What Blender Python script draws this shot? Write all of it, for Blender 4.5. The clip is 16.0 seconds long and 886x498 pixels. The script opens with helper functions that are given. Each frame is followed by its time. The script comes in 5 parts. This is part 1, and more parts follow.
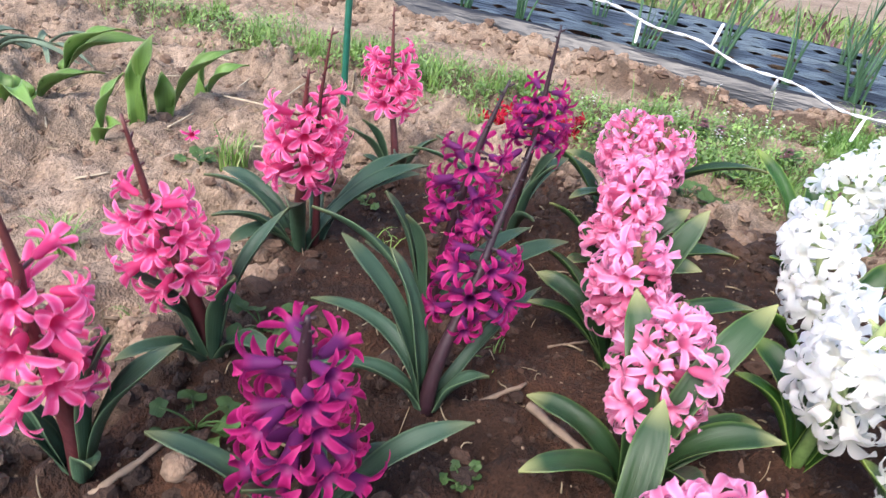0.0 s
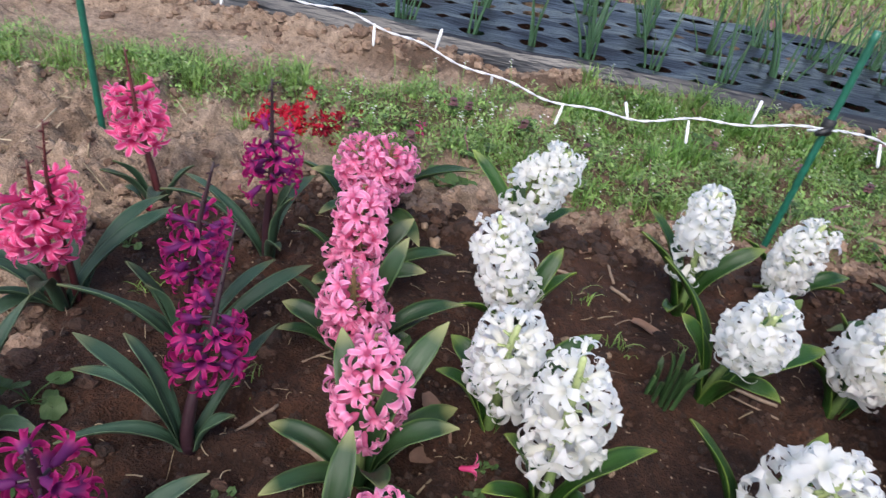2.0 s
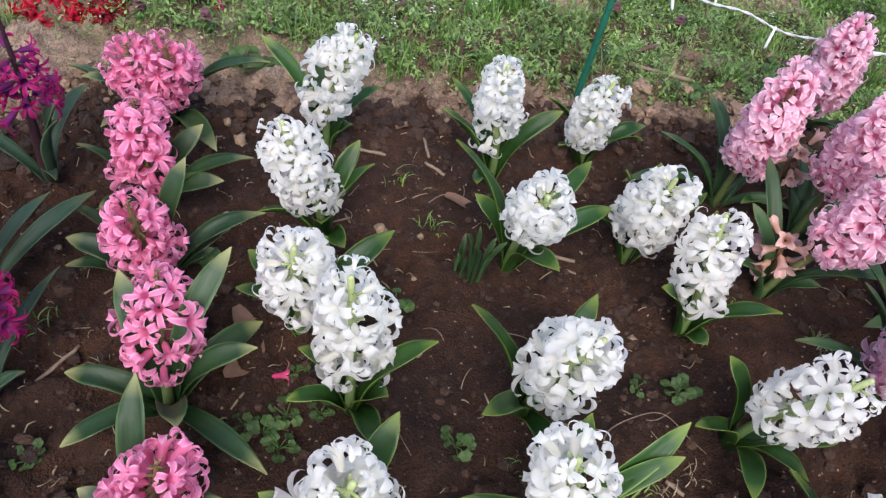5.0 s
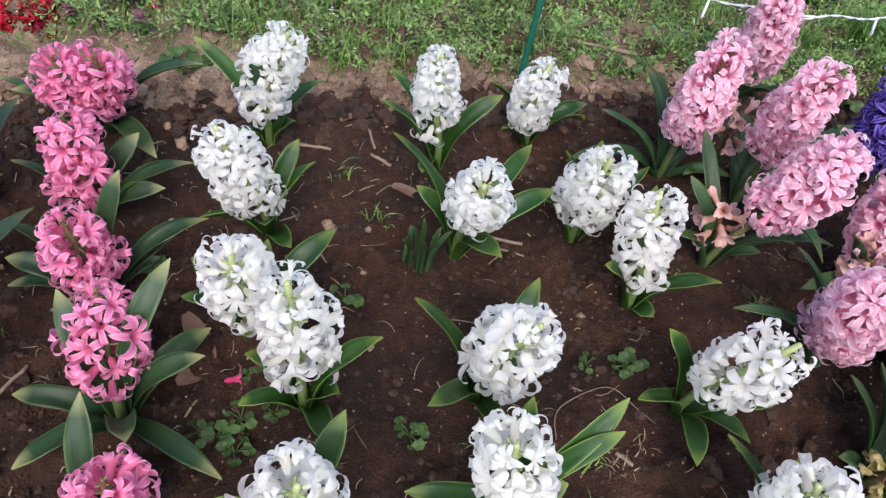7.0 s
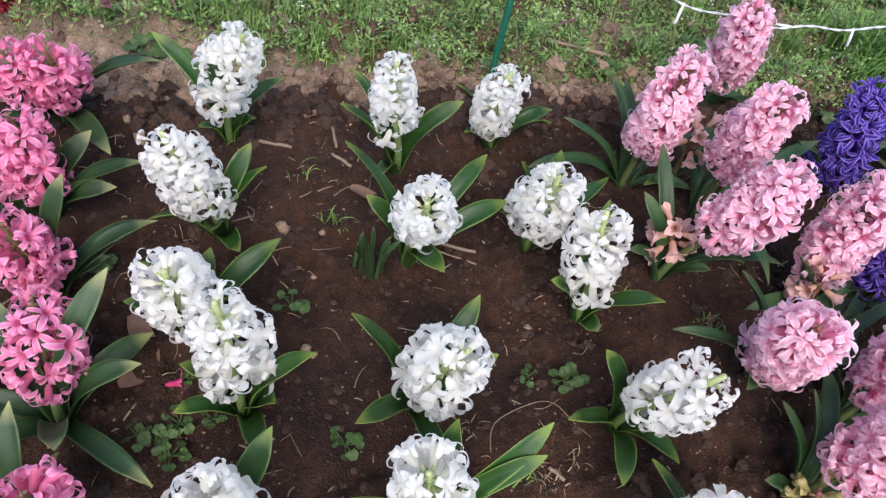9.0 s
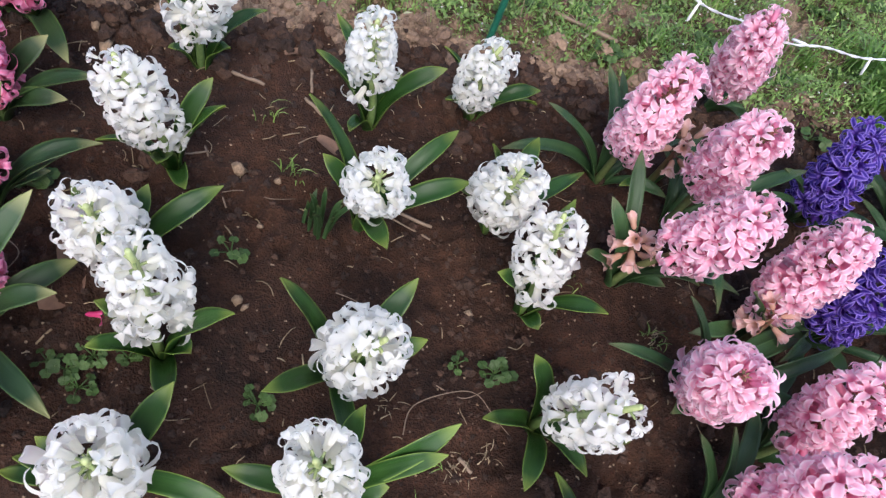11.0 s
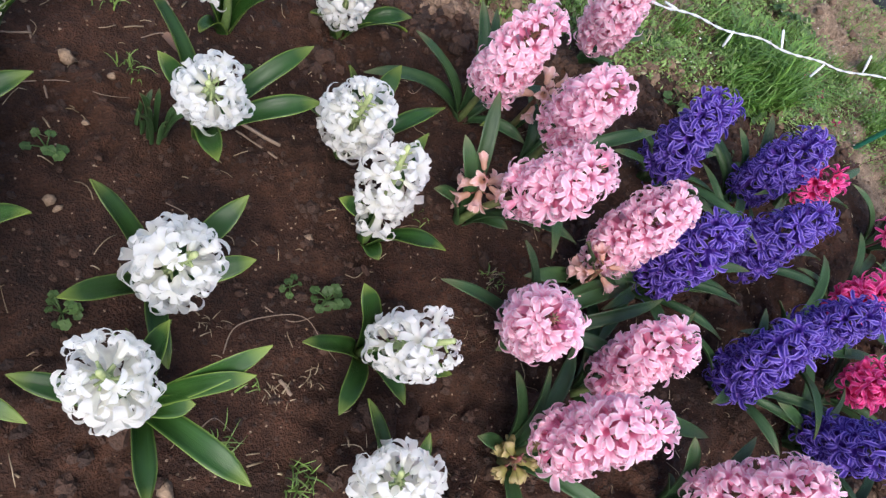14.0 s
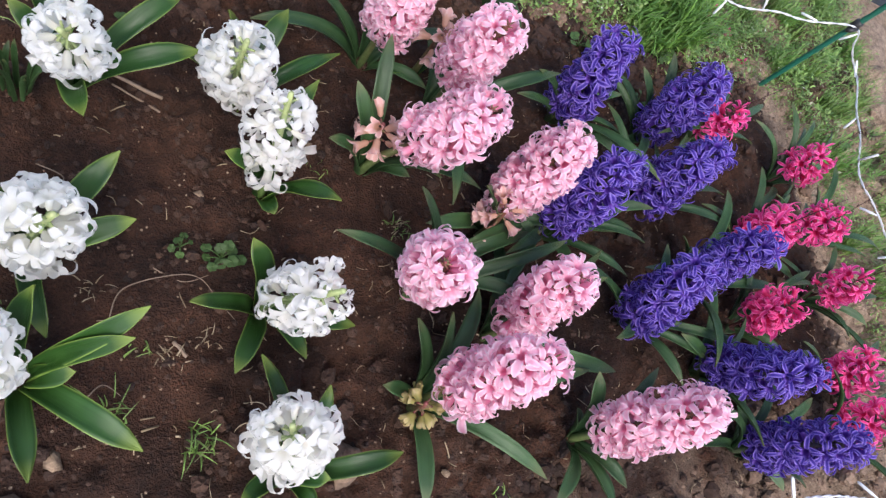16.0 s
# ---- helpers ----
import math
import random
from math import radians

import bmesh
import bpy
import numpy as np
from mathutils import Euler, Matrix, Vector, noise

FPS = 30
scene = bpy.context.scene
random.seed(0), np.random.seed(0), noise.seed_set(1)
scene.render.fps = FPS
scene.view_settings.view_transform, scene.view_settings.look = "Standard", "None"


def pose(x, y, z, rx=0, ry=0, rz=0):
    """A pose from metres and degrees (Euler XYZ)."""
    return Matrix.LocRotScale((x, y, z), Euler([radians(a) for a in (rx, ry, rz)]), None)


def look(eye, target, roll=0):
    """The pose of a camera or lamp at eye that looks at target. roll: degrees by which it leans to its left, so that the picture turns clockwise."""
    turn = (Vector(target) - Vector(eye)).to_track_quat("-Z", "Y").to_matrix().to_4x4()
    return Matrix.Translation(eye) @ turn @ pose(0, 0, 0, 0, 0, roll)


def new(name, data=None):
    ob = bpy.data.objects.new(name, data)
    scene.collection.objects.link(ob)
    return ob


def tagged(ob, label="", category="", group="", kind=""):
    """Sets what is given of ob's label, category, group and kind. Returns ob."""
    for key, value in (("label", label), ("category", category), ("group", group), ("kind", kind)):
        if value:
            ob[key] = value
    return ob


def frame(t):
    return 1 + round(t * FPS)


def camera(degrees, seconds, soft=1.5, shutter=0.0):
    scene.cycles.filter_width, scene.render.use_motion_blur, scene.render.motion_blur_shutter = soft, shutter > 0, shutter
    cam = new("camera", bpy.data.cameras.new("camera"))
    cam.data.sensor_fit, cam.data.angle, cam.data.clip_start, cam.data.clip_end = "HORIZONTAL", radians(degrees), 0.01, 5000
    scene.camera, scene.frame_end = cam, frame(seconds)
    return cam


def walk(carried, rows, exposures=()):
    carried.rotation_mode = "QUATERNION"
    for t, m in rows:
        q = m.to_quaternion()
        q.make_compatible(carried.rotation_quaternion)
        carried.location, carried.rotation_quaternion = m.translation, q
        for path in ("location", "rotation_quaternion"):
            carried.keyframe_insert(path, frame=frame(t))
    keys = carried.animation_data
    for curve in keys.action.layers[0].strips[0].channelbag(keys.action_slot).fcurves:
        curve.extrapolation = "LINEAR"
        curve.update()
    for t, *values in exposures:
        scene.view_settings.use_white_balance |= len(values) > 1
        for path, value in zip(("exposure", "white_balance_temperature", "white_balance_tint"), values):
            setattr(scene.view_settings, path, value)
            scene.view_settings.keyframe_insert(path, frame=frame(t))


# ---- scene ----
cam = camera(67.3, 16.0, soft=1.3, shutter=0.3)
PATH = [
    (0, (0.314, 0.133, 0.323), (0.041, 1.811, -0.73), 9.1),
    (0.5, (0.319, 0.13, 0.373), (0.11, 1.802, -0.705), 8.4),
    (1, (0.338, 0.121, 0.414), (0.229, 1.759, -0.728), 8.7),
    (1.5, (0.373, 0.125, 0.445), (0.428, 1.75, -0.719), 9.5),
    (2, (0.395, 0.12, 0.459), (0.601, 1.72, -0.723), 10.0),
    (2.5, (0.403, 0.131, 0.467), (0.717, 1.631, -0.818), 10.6),
    (3, (0.419, 0.143, 0.479), (0.829, 1.542, -0.89), 11.7),
    (3.5, (0.439, 0.149, 0.496), (0.931, 1.486, -0.908), 13.3),
    (4, (0.452, 0.151, 0.507), (0.976, 1.432, -0.937), 13.6),
    (4.2, (0.458, 0.147, 0.506), (0.98, 1.419, -0.947), 13.2),
    (6.5, (0.504, 0.149, 0.534), (1.041, 1.287, -1.021), 13.1),
    (7, (0.508, 0.146, 0.533), (1.085, 1.298, -0.996), 12.0),
    (7.5, (0.517, 0.144, 0.536), (1.125, 1.271, -1.0), 11.8),
    (8, (0.527, 0.147, 0.543), (1.152, 1.245, -1.007), 11.8),
    (8.5, (0.542, 0.155, 0.556), (1.127, 1.265, -1.001), 11.9),
    (8.7, (0.548, 0.157, 0.561), (1.125, 1.258, -1.006), 13.1),
    (10.8, (0.609, 0.187, 0.579), (1.154, 1.14, -1.093), 25.3),
    (11, (0.608, 0.19, 0.58), (1.174, 1.118, -1.099), 27.8),
    (11.5, (0.617, 0.193, 0.581), (1.245, 1.084, -1.096), 33.2),
    (12, (0.626, 0.194, 0.579), (1.329, 1.05, -1.086), 38.8),
    (12.5, (0.635, 0.192, 0.583), (1.372, 1.039, -1.072), 41.8),
    (13, (0.642, 0.192, 0.585), (1.421, 1.015, -1.063), 44.3),
    (13.5, (0.654, 0.187, 0.588), (1.471, 0.942, -1.073), 47.0),
    (14, (0.66, 0.183, 0.59), (1.519, 0.895, -1.07), 49.2),
    (14.5, (0.672, 0.182, 0.594), (1.565, 0.85, -1.066), 51.1),
    (15, (0.683, 0.18, 0.596), (1.619, 0.813, -1.054), 52.3),
    (15.5, (0.692, 0.178, 0.596), (1.662, 0.779, -1.046), 53.4),
    (16, (0.704, 0.173, 0.6), (1.709, 0.739, -1.034), 54.8),
]
walk(cam, [(t, look(eye, target, roll)) for t, eye, target, roll in PATH],
     exposures=[(0.0, 1.64, 6630, 14), (1.0, 1.42, 6630, 14), (2.0, 0.99, 6630, 14), (3.0, 1.03, 6630, 14), (4.0, 0.94, 6630, 14), (7.0, 0.97, 6630, 14), (16.0, 1.02, 6630, 14)])

# ---- light: soft, thinly overcast daylight ----
world = bpy.data.worlds.new("daylight")
scene.world = world
world.use_nodes = True
wn = world.node_tree
sky = wn.nodes.new("ShaderNodeTexSky")
sky.sky_type, sky.sun_disc = "NISHITA", False
sky.sun_elevation, sky.sun_rotation = radians(52), radians(200)
sky.air_density, sky.dust_density, sky.ozone_density = 1.0, 1.5, 1.0
wn.links.new(sky.outputs[0], wn.nodes["Background"].inputs[0])
wn.nodes["Background"].inputs[1].default_value = 0.15
sun = new("sun", bpy.data.lights.new("sun", "SUN"))
sun.data.energy, sun.data.angle, sun.data.color = 1.8, radians(36), (1.0, 0.97, 0.93)
sun.matrix_world = look((0, 0, 5), Vector((0, 0, 5)) - Vector((math.sin(radians(200)) * math.cos(radians(52)), math.cos(radians(200)) * math.cos(radians(52)), math.sin(radians(52)))))

nrng = np.random.default_rng(7)


# ---- materials ----
def material(name):
    m = bpy.data.materials.new(name)
    m.use_nodes = True
    nt = m.node_tree
    return m, nt, nt.nodes["Principled BSDF"], nt.nodes["Material Output"]


def node(nt, kind, **inputs):
    n = nt.nodes.new(kind)
    for k, v in inputs.items():
        n.inputs[k.replace("_", " ")].default_value = v
    return n


def ramp(nt, source, *stops):
    r = nt.nodes.new("ShaderNodeValToRGB")
    while len(r.color_ramp.elements) < len(stops):
        r.color_ramp.elements.new(0.5)
    for e, (p, c) in zip(r.color_ramp.elements, stops):
        e.position, e.color = p, (c[0], c[1], c[2], 1) if isinstance(c, tuple) else (c, c, c, 1)
    nt.links.new(source, r.inputs[0])
    return r.outputs[0]


def mix(nt, a, b, fac, blend="MIX"):
    n = nt.nodes.new("ShaderNodeMix")
    n.data_type, n.blend_type = "RGBA", blend
    for sock, v in ((n.inputs[0], fac), (n.inputs[6], a), (n.inputs[7], b)):
        if isinstance(v, bpy.types.NodeSocket):
            nt.links.new(v, sock)
        else:
            sock.default_value = (*v, 1) if isinstance(v, tuple) else v
    return n.outputs[2]


def noise_of(nt, scale, detail=4, rough=0.55, coords=None):
    n = node(nt, "ShaderNodeTexNoise", Scale=scale, Detail=detail, Roughness=rough)
    if coords is None:
        coords = nt.nodes.new("ShaderNodeTexCoord").outputs["Object"]
    nt.links.new(coords, n.inputs["Vector"])
    return n.outputs["Fac"]


def bump_of(nt, bsdf, height, strength, distance):
    b = node(nt, "ShaderNodeBump", Strength=strength, Distance=distance)
    nt.links.new(height, b.inputs["Height"])
    nt.links.new(b.outputs[0], bsdf.inputs["Normal"])


def uv_axes(nt):
    uv = nt.nodes.new("ShaderNodeUVMap")
    sep = nt.nodes.new("ShaderNodeSeparateXYZ")
    nt.links.new(uv.outputs[0], sep.inputs[0])
    return uv.outputs[0], sep.outputs[0], sep.outputs[1]


def translucent(nt, bsdf, out, colour, share):
    tr = nt.nodes.new("ShaderNodeBsdfTranslucent")
    if isinstance(colour, tuple):
        tr.inputs[0].default_value = (*colour, 1)
    else:
        nt.links.new(colour, tr.inputs[0])
    ms = nt.nodes.new("ShaderNodeMixShader")
    ms.inputs[0].default_value = share
    nt.links.new(bsdf.outputs[0], ms.inputs[1])
    nt.links.new(tr.outputs[0], ms.inputs[2])
    nt.links.new(ms.outputs[0], out.inputs[0])


def petal_material(name, tube, middle, edge, tip, rough=0.5, share=0.38, vary=0.07, vein=0.90, waxy=0.0):
    """u across the petal (0.5 the mid-vein), v from the tube's foot (0) over its mouth (0.4) to the petal's tip (1)."""
    m, nt, b, out = material(name)
    uv, u, v = uv_axes(nt)
    d = nt.nodes.new("ShaderNodeMath")
    d.operation = "SUBTRACT"
    nt.links.new(u, d.inputs[0])
    d.inputs[1].default_value = 0.5
    a = nt.nodes.new("ShaderNodeMath")
    a.operation = "ABSOLUTE"
    nt.links.new(d.outputs[0], a.inputs[0])
    across = ramp(nt, a.outputs[0], (0.0, middle), (0.16, middle), (0.42, edge), (0.5, edge))
    along = ramp(nt, v, (0.0, 0.0), (0.3, 0.0), (0.5, 1.0))
    body = mix(nt, tube, across, along)
    body = mix(nt, body, tip, ramp(nt, v, (0.8, 0.0), (1.0, 0.55)))
    info = nt.nodes.new("ShaderNodeObjectInfo")
    hsv = nt.nodes.new("ShaderNodeHueSaturation")
    mr = node(nt, "ShaderNodeMapRange", To_Min=1 - vary, To_Max=1 + 0.8 * vary)
    nt.links.new(info.outputs["Random"], mr.inputs[0])
    nt.links.new(mr.outputs[0], hsv.inputs["Value"])
    nt.links.new(body, hsv.inputs["Color"])
    veins = node(nt, "ShaderNodeTexNoise", Scale=1.0, Detail=2.0)
    mp = nt.nodes.new("ShaderNodeMapping")
    mp.inputs["Scale"].default_value = (26, 2.5, 1)
    nt.links.new(uv, mp.inputs[0])
    nt.links.new(mp.outputs[0], veins.inputs["Vector"])
    col = mix(nt, hsv.outputs[0], ramp(nt, veins.outputs["Fac"], (0.3, vein), (0.7, 1.0)), 0.8, "MULTIPLY")
    nt.links.new(col, b.inputs["Base Color"])
    b.inputs["Roughness"].default_value = rough
    b.inputs["Specular IOR Level"].default_value = 0.22
    b.inputs["Subsurface Weight"].default_value = waxy
    b.inputs["Subsurface Radius"].default_value = (1.0, 0.97, 0.94)
    b.inputs["Subsurface Scale"].default_value = 0.010
    bump_of(nt, b, veins.outputs["Fac"], 0.25, 0.0005)
    translucent(nt, b, out, col, share)
    return m


PETAL = {
    "white": petal_material("white_petal", (0.90, 0.885, 0.81), (0.935, 0.92, 0.89), (0.94, 0.925, 0.90), (0.94, 0.925, 0.90), share=0.67, vary=0.015, vein=0.985, waxy=0.3),
    "blush": petal_material("blush_petal", (0.87, 0.36, 0.52), (0.935, 0.525, 0.66), (0.985, 0.775, 0.855), (0.985, 0.80, 0.865), share=0.50),
    "rose": petal_material("rose_petal", (0.82, 0.22, 0.40), (0.90, 0.275, 0.48), (0.955, 0.455, 0.645), (0.96, 0.50, 0.68), share=0.45),
    "coral": petal_material("coral_petal", (0.60, 0.05, 0.18), (0.85, 0.085, 0.26), (0.93, 0.25, 0.46), (0.93, 0.31, 0.50)),
    "plum": petal_material("plum_petal", (0.150, 0.020, 0.125), (0.34, 0.012, 0.115), (0.46, 0.026, 0.165), (0.48, 0.040, 0.17)),
    "violet": petal_material("violet_petal", (0.13, 0.05, 0.36), (0.055, 0.028, 0.28), (0.30, 0.20, 0.66), (0.35, 0.25, 0.68)),
    "crimson": petal_material("crimson_petal", (0.58, 0.025, 0.13), (0.88, 0.055, 0.28), (0.96, 0.20, 0.48), (0.96, 0.26, 0.52)),
    "scarlet": petal_material("scarlet_petal", (0.40, 0.01, 0.03), (0.52, 0.010, 0.035), (0.62, 0.03, 0.07), (0.50, 0.03, 0.06), share=0.3),
    "wine": petal_material("wine_petal", (0.12, 0.008, 0.02), (0.22, 0.006, 0.02), (0.36, 0.012, 0.04), (0.25, 0.01, 0.03), share=0.25),
    "faded": petal_material("faded_petal", (0.66, 0.38, 0.28), (0.80, 0.46, 0.43), (0.86, 0.60, 0.57), (0.72, 0.50, 0.34)),
    "straw": petal_material("straw_petal", (0.34, 0.30, 0.10), (0.46, 0.39, 0.17), (0.52, 0.42, 0.23), (0.45, 0.27, 0.15)),
}


def stem_material(name, low, high):
    m, nt, b, out = material(name)
    uv, u, v = uv_axes(nt)
    col = mix(nt, low, high, v)
    col = mix(nt, col, ramp(nt, noise_of(nt, 160, 3), (0.3, 0.6), (0.7, 1.15)), 0.7, "MULTIPLY")
    nt.links.new(col, b.inputs["Base Color"])
    b.inputs["Roughness"].default_value = 0.5
    bump_of(nt, b, noise_of(nt, 300, 2), 0.4, 0.001)
    return m


STEM = {
    "white": stem_material("pale_green_stem", (0.085, 0.165, 0.04), (0.37, 0.43, 0.19)),
    "blush": stem_material("reddish_green_stem", (0.10, 0.16, 0.05), (0.20, 0.05, 0.05)),
    "rose": stem_material("pink_green_stem", (0.09, 0.16, 0.05), (0.17, 0.09, 0.045)),
    "coral": stem_material("maroon_stem", (0.075, 0.016, 0.020), (0.10, 0.022, 0.020)),
    "plum": stem_material("blackish_stem", (0.035, 0.012, 0.018), (0.022, 0.008, 0.014)),
    "violet": stem_material("purple_stem", (0.09, 0.12, 0.05), (0.05, 0.02, 0.06)),
    "crimson": stem_material("dark_red_stem", (0.07, 0.02, 0.02), (0.05, 0.015, 0.015)),
}
STEM["faded"] = STEM["straw"] = STEM["blush"]


def leaf_material(name, dark, light, margin, tip, rough=0.38, share=0.12):
    m, nt, b, out = material(name)
    uv, u, v = uv_axes(nt)
    mp = nt.nodes.new("ShaderNodeMapping")
    mp.inputs["Scale"].default_value = (42, 1.2, 1)
    nt.links.new(uv, mp.inputs[0])
    veins = node(nt, "ShaderNodeTexNoise", Scale=1.0, Detail=3.0)
    nt.links.new(mp.outputs[0], veins.inputs["Vector"])
    col = mix(nt, dark, light, ramp(nt, noise_of(nt, 24, 3), (0.3, 0.0), (0.7, 1.0)))
    col = mix(nt, col, ramp(nt, veins.outputs["Fac"], (0.3, 0.72), (0.7, 1.18)), 0.7, "MULTIPLY")
    col = mix(nt, col, margin, ramp(nt, u, (0.0, 0.8), (0.07, 0.0), (0.93, 0.0), (1.0, 0.8)))
    col = mix(nt, col, tip, ramp(nt, v, (0.84, 0.0), (1.0, 0.75)))
    info = nt.nodes.new("ShaderNodeObjectInfo")
    hsv = nt.nodes.new("ShaderNodeHueSaturation")
    mr = node(nt, "ShaderNodeMapRange", To_Min=0.75, To_Max=1.2)
    nt.links.new(info.outputs["Random"], mr.inputs[0])
    nt.links.new(mr.outputs[0], hsv.inputs["Value"])
    nt.links.new(col, hsv.inputs["Color"])
    nt.links.new(hsv.outputs[0], b.inputs["Base Color"])
    b.inputs["Roughness"].default_value = rough
    b.inputs["Specular IOR Level"].default_value = 0.36
    bump_of(nt, b, veins.outputs["Fac"], 0.35, 0.0015)
    translucent(nt, b, out, light, share)
    return m


LEAF_FRESH = leaf_material("fresh_leaf", (0.013, 0.047, 0.009), (0.030, 0.086, 0.016), (0.22, 0.33, 0.07), (0.21, 0.28, 0.05), 0.30)
LEAF_GREY = leaf_material("grey_green_leaf", (0.024, 0.056, 0.031), (0.047, 0.092, 0.055), (0.13, 0.20, 0.11), (0.13, 0.14, 0.06), 0.45)
LEAF_ROSE = leaf_material("broad_leaf", (0.014, 0.040, 0.014), (0.030, 0.070, 0.024), (0.10, 0.17, 0.05), (0.36, 0.36, 0.15), 0.36)
LEAF_DARK = leaf_material("dark_green_leaf", (0.020, 0.052, 0.018), (0.042, 0.092, 0.032), (0.07, 0.13, 0.05), (0.11, 0.12, 0.05), 0.40)
LEAF_TULIP = leaf_material("tulip_leaf", (0.075, 0.15, 0.030), (0.13, 0.24, 0.050), (0.22, 0.30, 0.12), (0.20, 0.24, 0.08))
LEAF_WEED = leaf_material("weed_leaf", (0.038, 0.080, 0.020), (0.072, 0.130, 0.034), (0.07, 0.12, 0.035), (0.08, 0.13, 0.04), 0.5)
LEAF_ONION = leaf_material("onion_leaf", (0.045, 0.11, 0.055), (0.075, 0.16, 0.08), (0.07, 0.15, 0.07), (0.16, 0.2, 0.08), 0.4)


def tuft_material(name, a, c, e):
    """Colour varies from blade to blade."""
    m, nt, b, out = material(name)
    geo = nt.nodes.new("ShaderNodeNewGeometry")
    col = ramp(nt, geo.outputs["Random Per Island"], (0.0, a), (0.5, c), (0.93, c), (1.0, e))
    col = mix(nt, col, ramp(nt, noise_of(nt, 7, 3), (0.3, 0.72), (0.7, 1.2)), 0.8, "MULTIPLY")
    col = mix(nt, col, ramp(nt, noise_of(nt, 38, 2), (0.32, 0.55), (0.68, 1.3)), 0.9, "MULTIPLY")
    nt.links.new(col, b.inputs["Base Color"])
    b.inputs["Roughness"].default_value = 0.5
    translucent(nt, b, out, c, 0.2)
    return m


GRASS = tuft_material("grass_blade", (0.075, 0.15, 0.036), (0.200, 0.335, 0.075), (0.42, 0.37, 0.21))
GRASS_BRIGHT = tuft_material("bright_grass_blade", (0.055, 0.14, 0.024), (0.145, 0.295, 0.055), (0.28, 0.36, 0.11))
CHICKWEED = tuft_material("small_leaves", (0.060, 0.125, 0.030), (0.225, 0.355, 0.095), (0.38, 0.35, 0.24))
NETTLE = tuft_material("dead_nettle_tops", (0.14, 0.045, 0.06), (0.20, 0.09, 0.10), (0.16, 0.17, 0.06))
BLOSSOM = tuft_material("tiny_blossom", (0.6, 0.6, 0.55), (0.75, 0.72, 0.70), (0.7, 0.5, 0.55))
LITTER = tuft_material("dry_straw", (0.26, 0.19, 0.11), (0.38, 0.30, 0.19), (0.5, 0.43, 0.3))


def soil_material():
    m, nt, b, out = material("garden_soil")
    # 1 gives dark soil: moist in the bed, painted shade under the film
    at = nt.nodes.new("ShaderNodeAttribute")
    at.attribute_name = "moist_shade"
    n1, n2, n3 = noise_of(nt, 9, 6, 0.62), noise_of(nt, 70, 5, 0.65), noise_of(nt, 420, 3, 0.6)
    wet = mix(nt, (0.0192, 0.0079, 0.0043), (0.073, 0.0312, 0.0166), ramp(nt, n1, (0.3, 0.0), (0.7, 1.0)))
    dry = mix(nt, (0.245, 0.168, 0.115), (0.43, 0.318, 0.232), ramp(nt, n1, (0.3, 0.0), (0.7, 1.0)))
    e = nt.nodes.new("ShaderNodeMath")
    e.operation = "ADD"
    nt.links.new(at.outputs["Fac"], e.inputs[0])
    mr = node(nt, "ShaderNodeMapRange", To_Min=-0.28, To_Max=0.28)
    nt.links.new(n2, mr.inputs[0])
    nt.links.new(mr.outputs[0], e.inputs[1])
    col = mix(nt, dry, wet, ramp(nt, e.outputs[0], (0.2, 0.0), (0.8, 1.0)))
    col = mix(nt, col, ramp(nt, n2, (0.3, 0.5), (0.72, 1.5)), 0.9, "MULTIPLY")
    col = mix(nt, col, ramp(nt, n3, (0.32, 0.60), (0.68, 1.32)), 0.9, "MULTIPLY")
    vo = node(nt, "ShaderNodeTexVoronoi", Scale=230.0)
    nt.links.new(nt.nodes.new("ShaderNodeTexCoord").outputs["Object"], vo.inputs["Vector"])
    sep = nt.nodes.new("ShaderNodeSeparateColor")
    nt.links.new(vo.outputs["Color"], sep.inputs[0])
    few = ramp(nt, sep.outputs[0], (0.955, 0.0), (0.965, 1.0))
    near = ramp(nt, vo.outputs["Distance"], (0.2, 1.0), (0.34, 0.0))
    col = mix(nt, col, (0.34, 0.25, 0.17), mix(nt, few, near, 1.0, "MULTIPLY"))
    nt.links.new(col, b.inputs["Base Color"])
    b.inputs["Roughness"].default_value = 0.85
    b.inputs["Specular IOR Level"].default_value = 0.3
    h = mix(nt, n2, n3, 0.4)
    bump_of(nt, b, h, 1.0, 0.016)
    return m


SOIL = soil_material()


def clod_material(name, a, c, single=False):
    m, nt, b, out = material(name)
    source = nt.nodes.new("ShaderNodeObjectInfo").outputs["Random"] if single else nt.nodes.new("ShaderNodeNewGeometry").outputs["Random Per Island"]
    col = mix(nt, a, c, source)
    col = mix(nt, col, ramp(nt, noise_of(nt, 260, 4), (0.3, 0.6), (0.7, 1.25)), 0.8, "MULTIPLY")
    nt.links.new(col, b.inputs["Base Color"])
    b.inputs["Roughness"].default_value = 0.9
    bump_of(nt, b, noise_of(nt, 330, 4), 0.8, 0.003)
    return m


CLOD_WET = clod_material("moist_clod", (0.020, 0.0092, 0.0054), (0.062, 0.0300, 0.0172))
CLOD_DRY = clod_material("dry_clod", (0.10, 0.058, 0.038), (0.28, 0.19, 0.13))
LUMP_WET = clod_material("moist_lump", (0.020, 0.0092, 0.0054), (0.062, 0.0300, 0.0172), True)
LUMP_DRY = clod_material("dry_lump", (0.10, 0.058, 0.038), (0.28, 0.19, 0.13), True)
PEBBLE = clod_material("pebble", (0.17, 0.105, 0.06), (0.32, 0.23, 0.155))


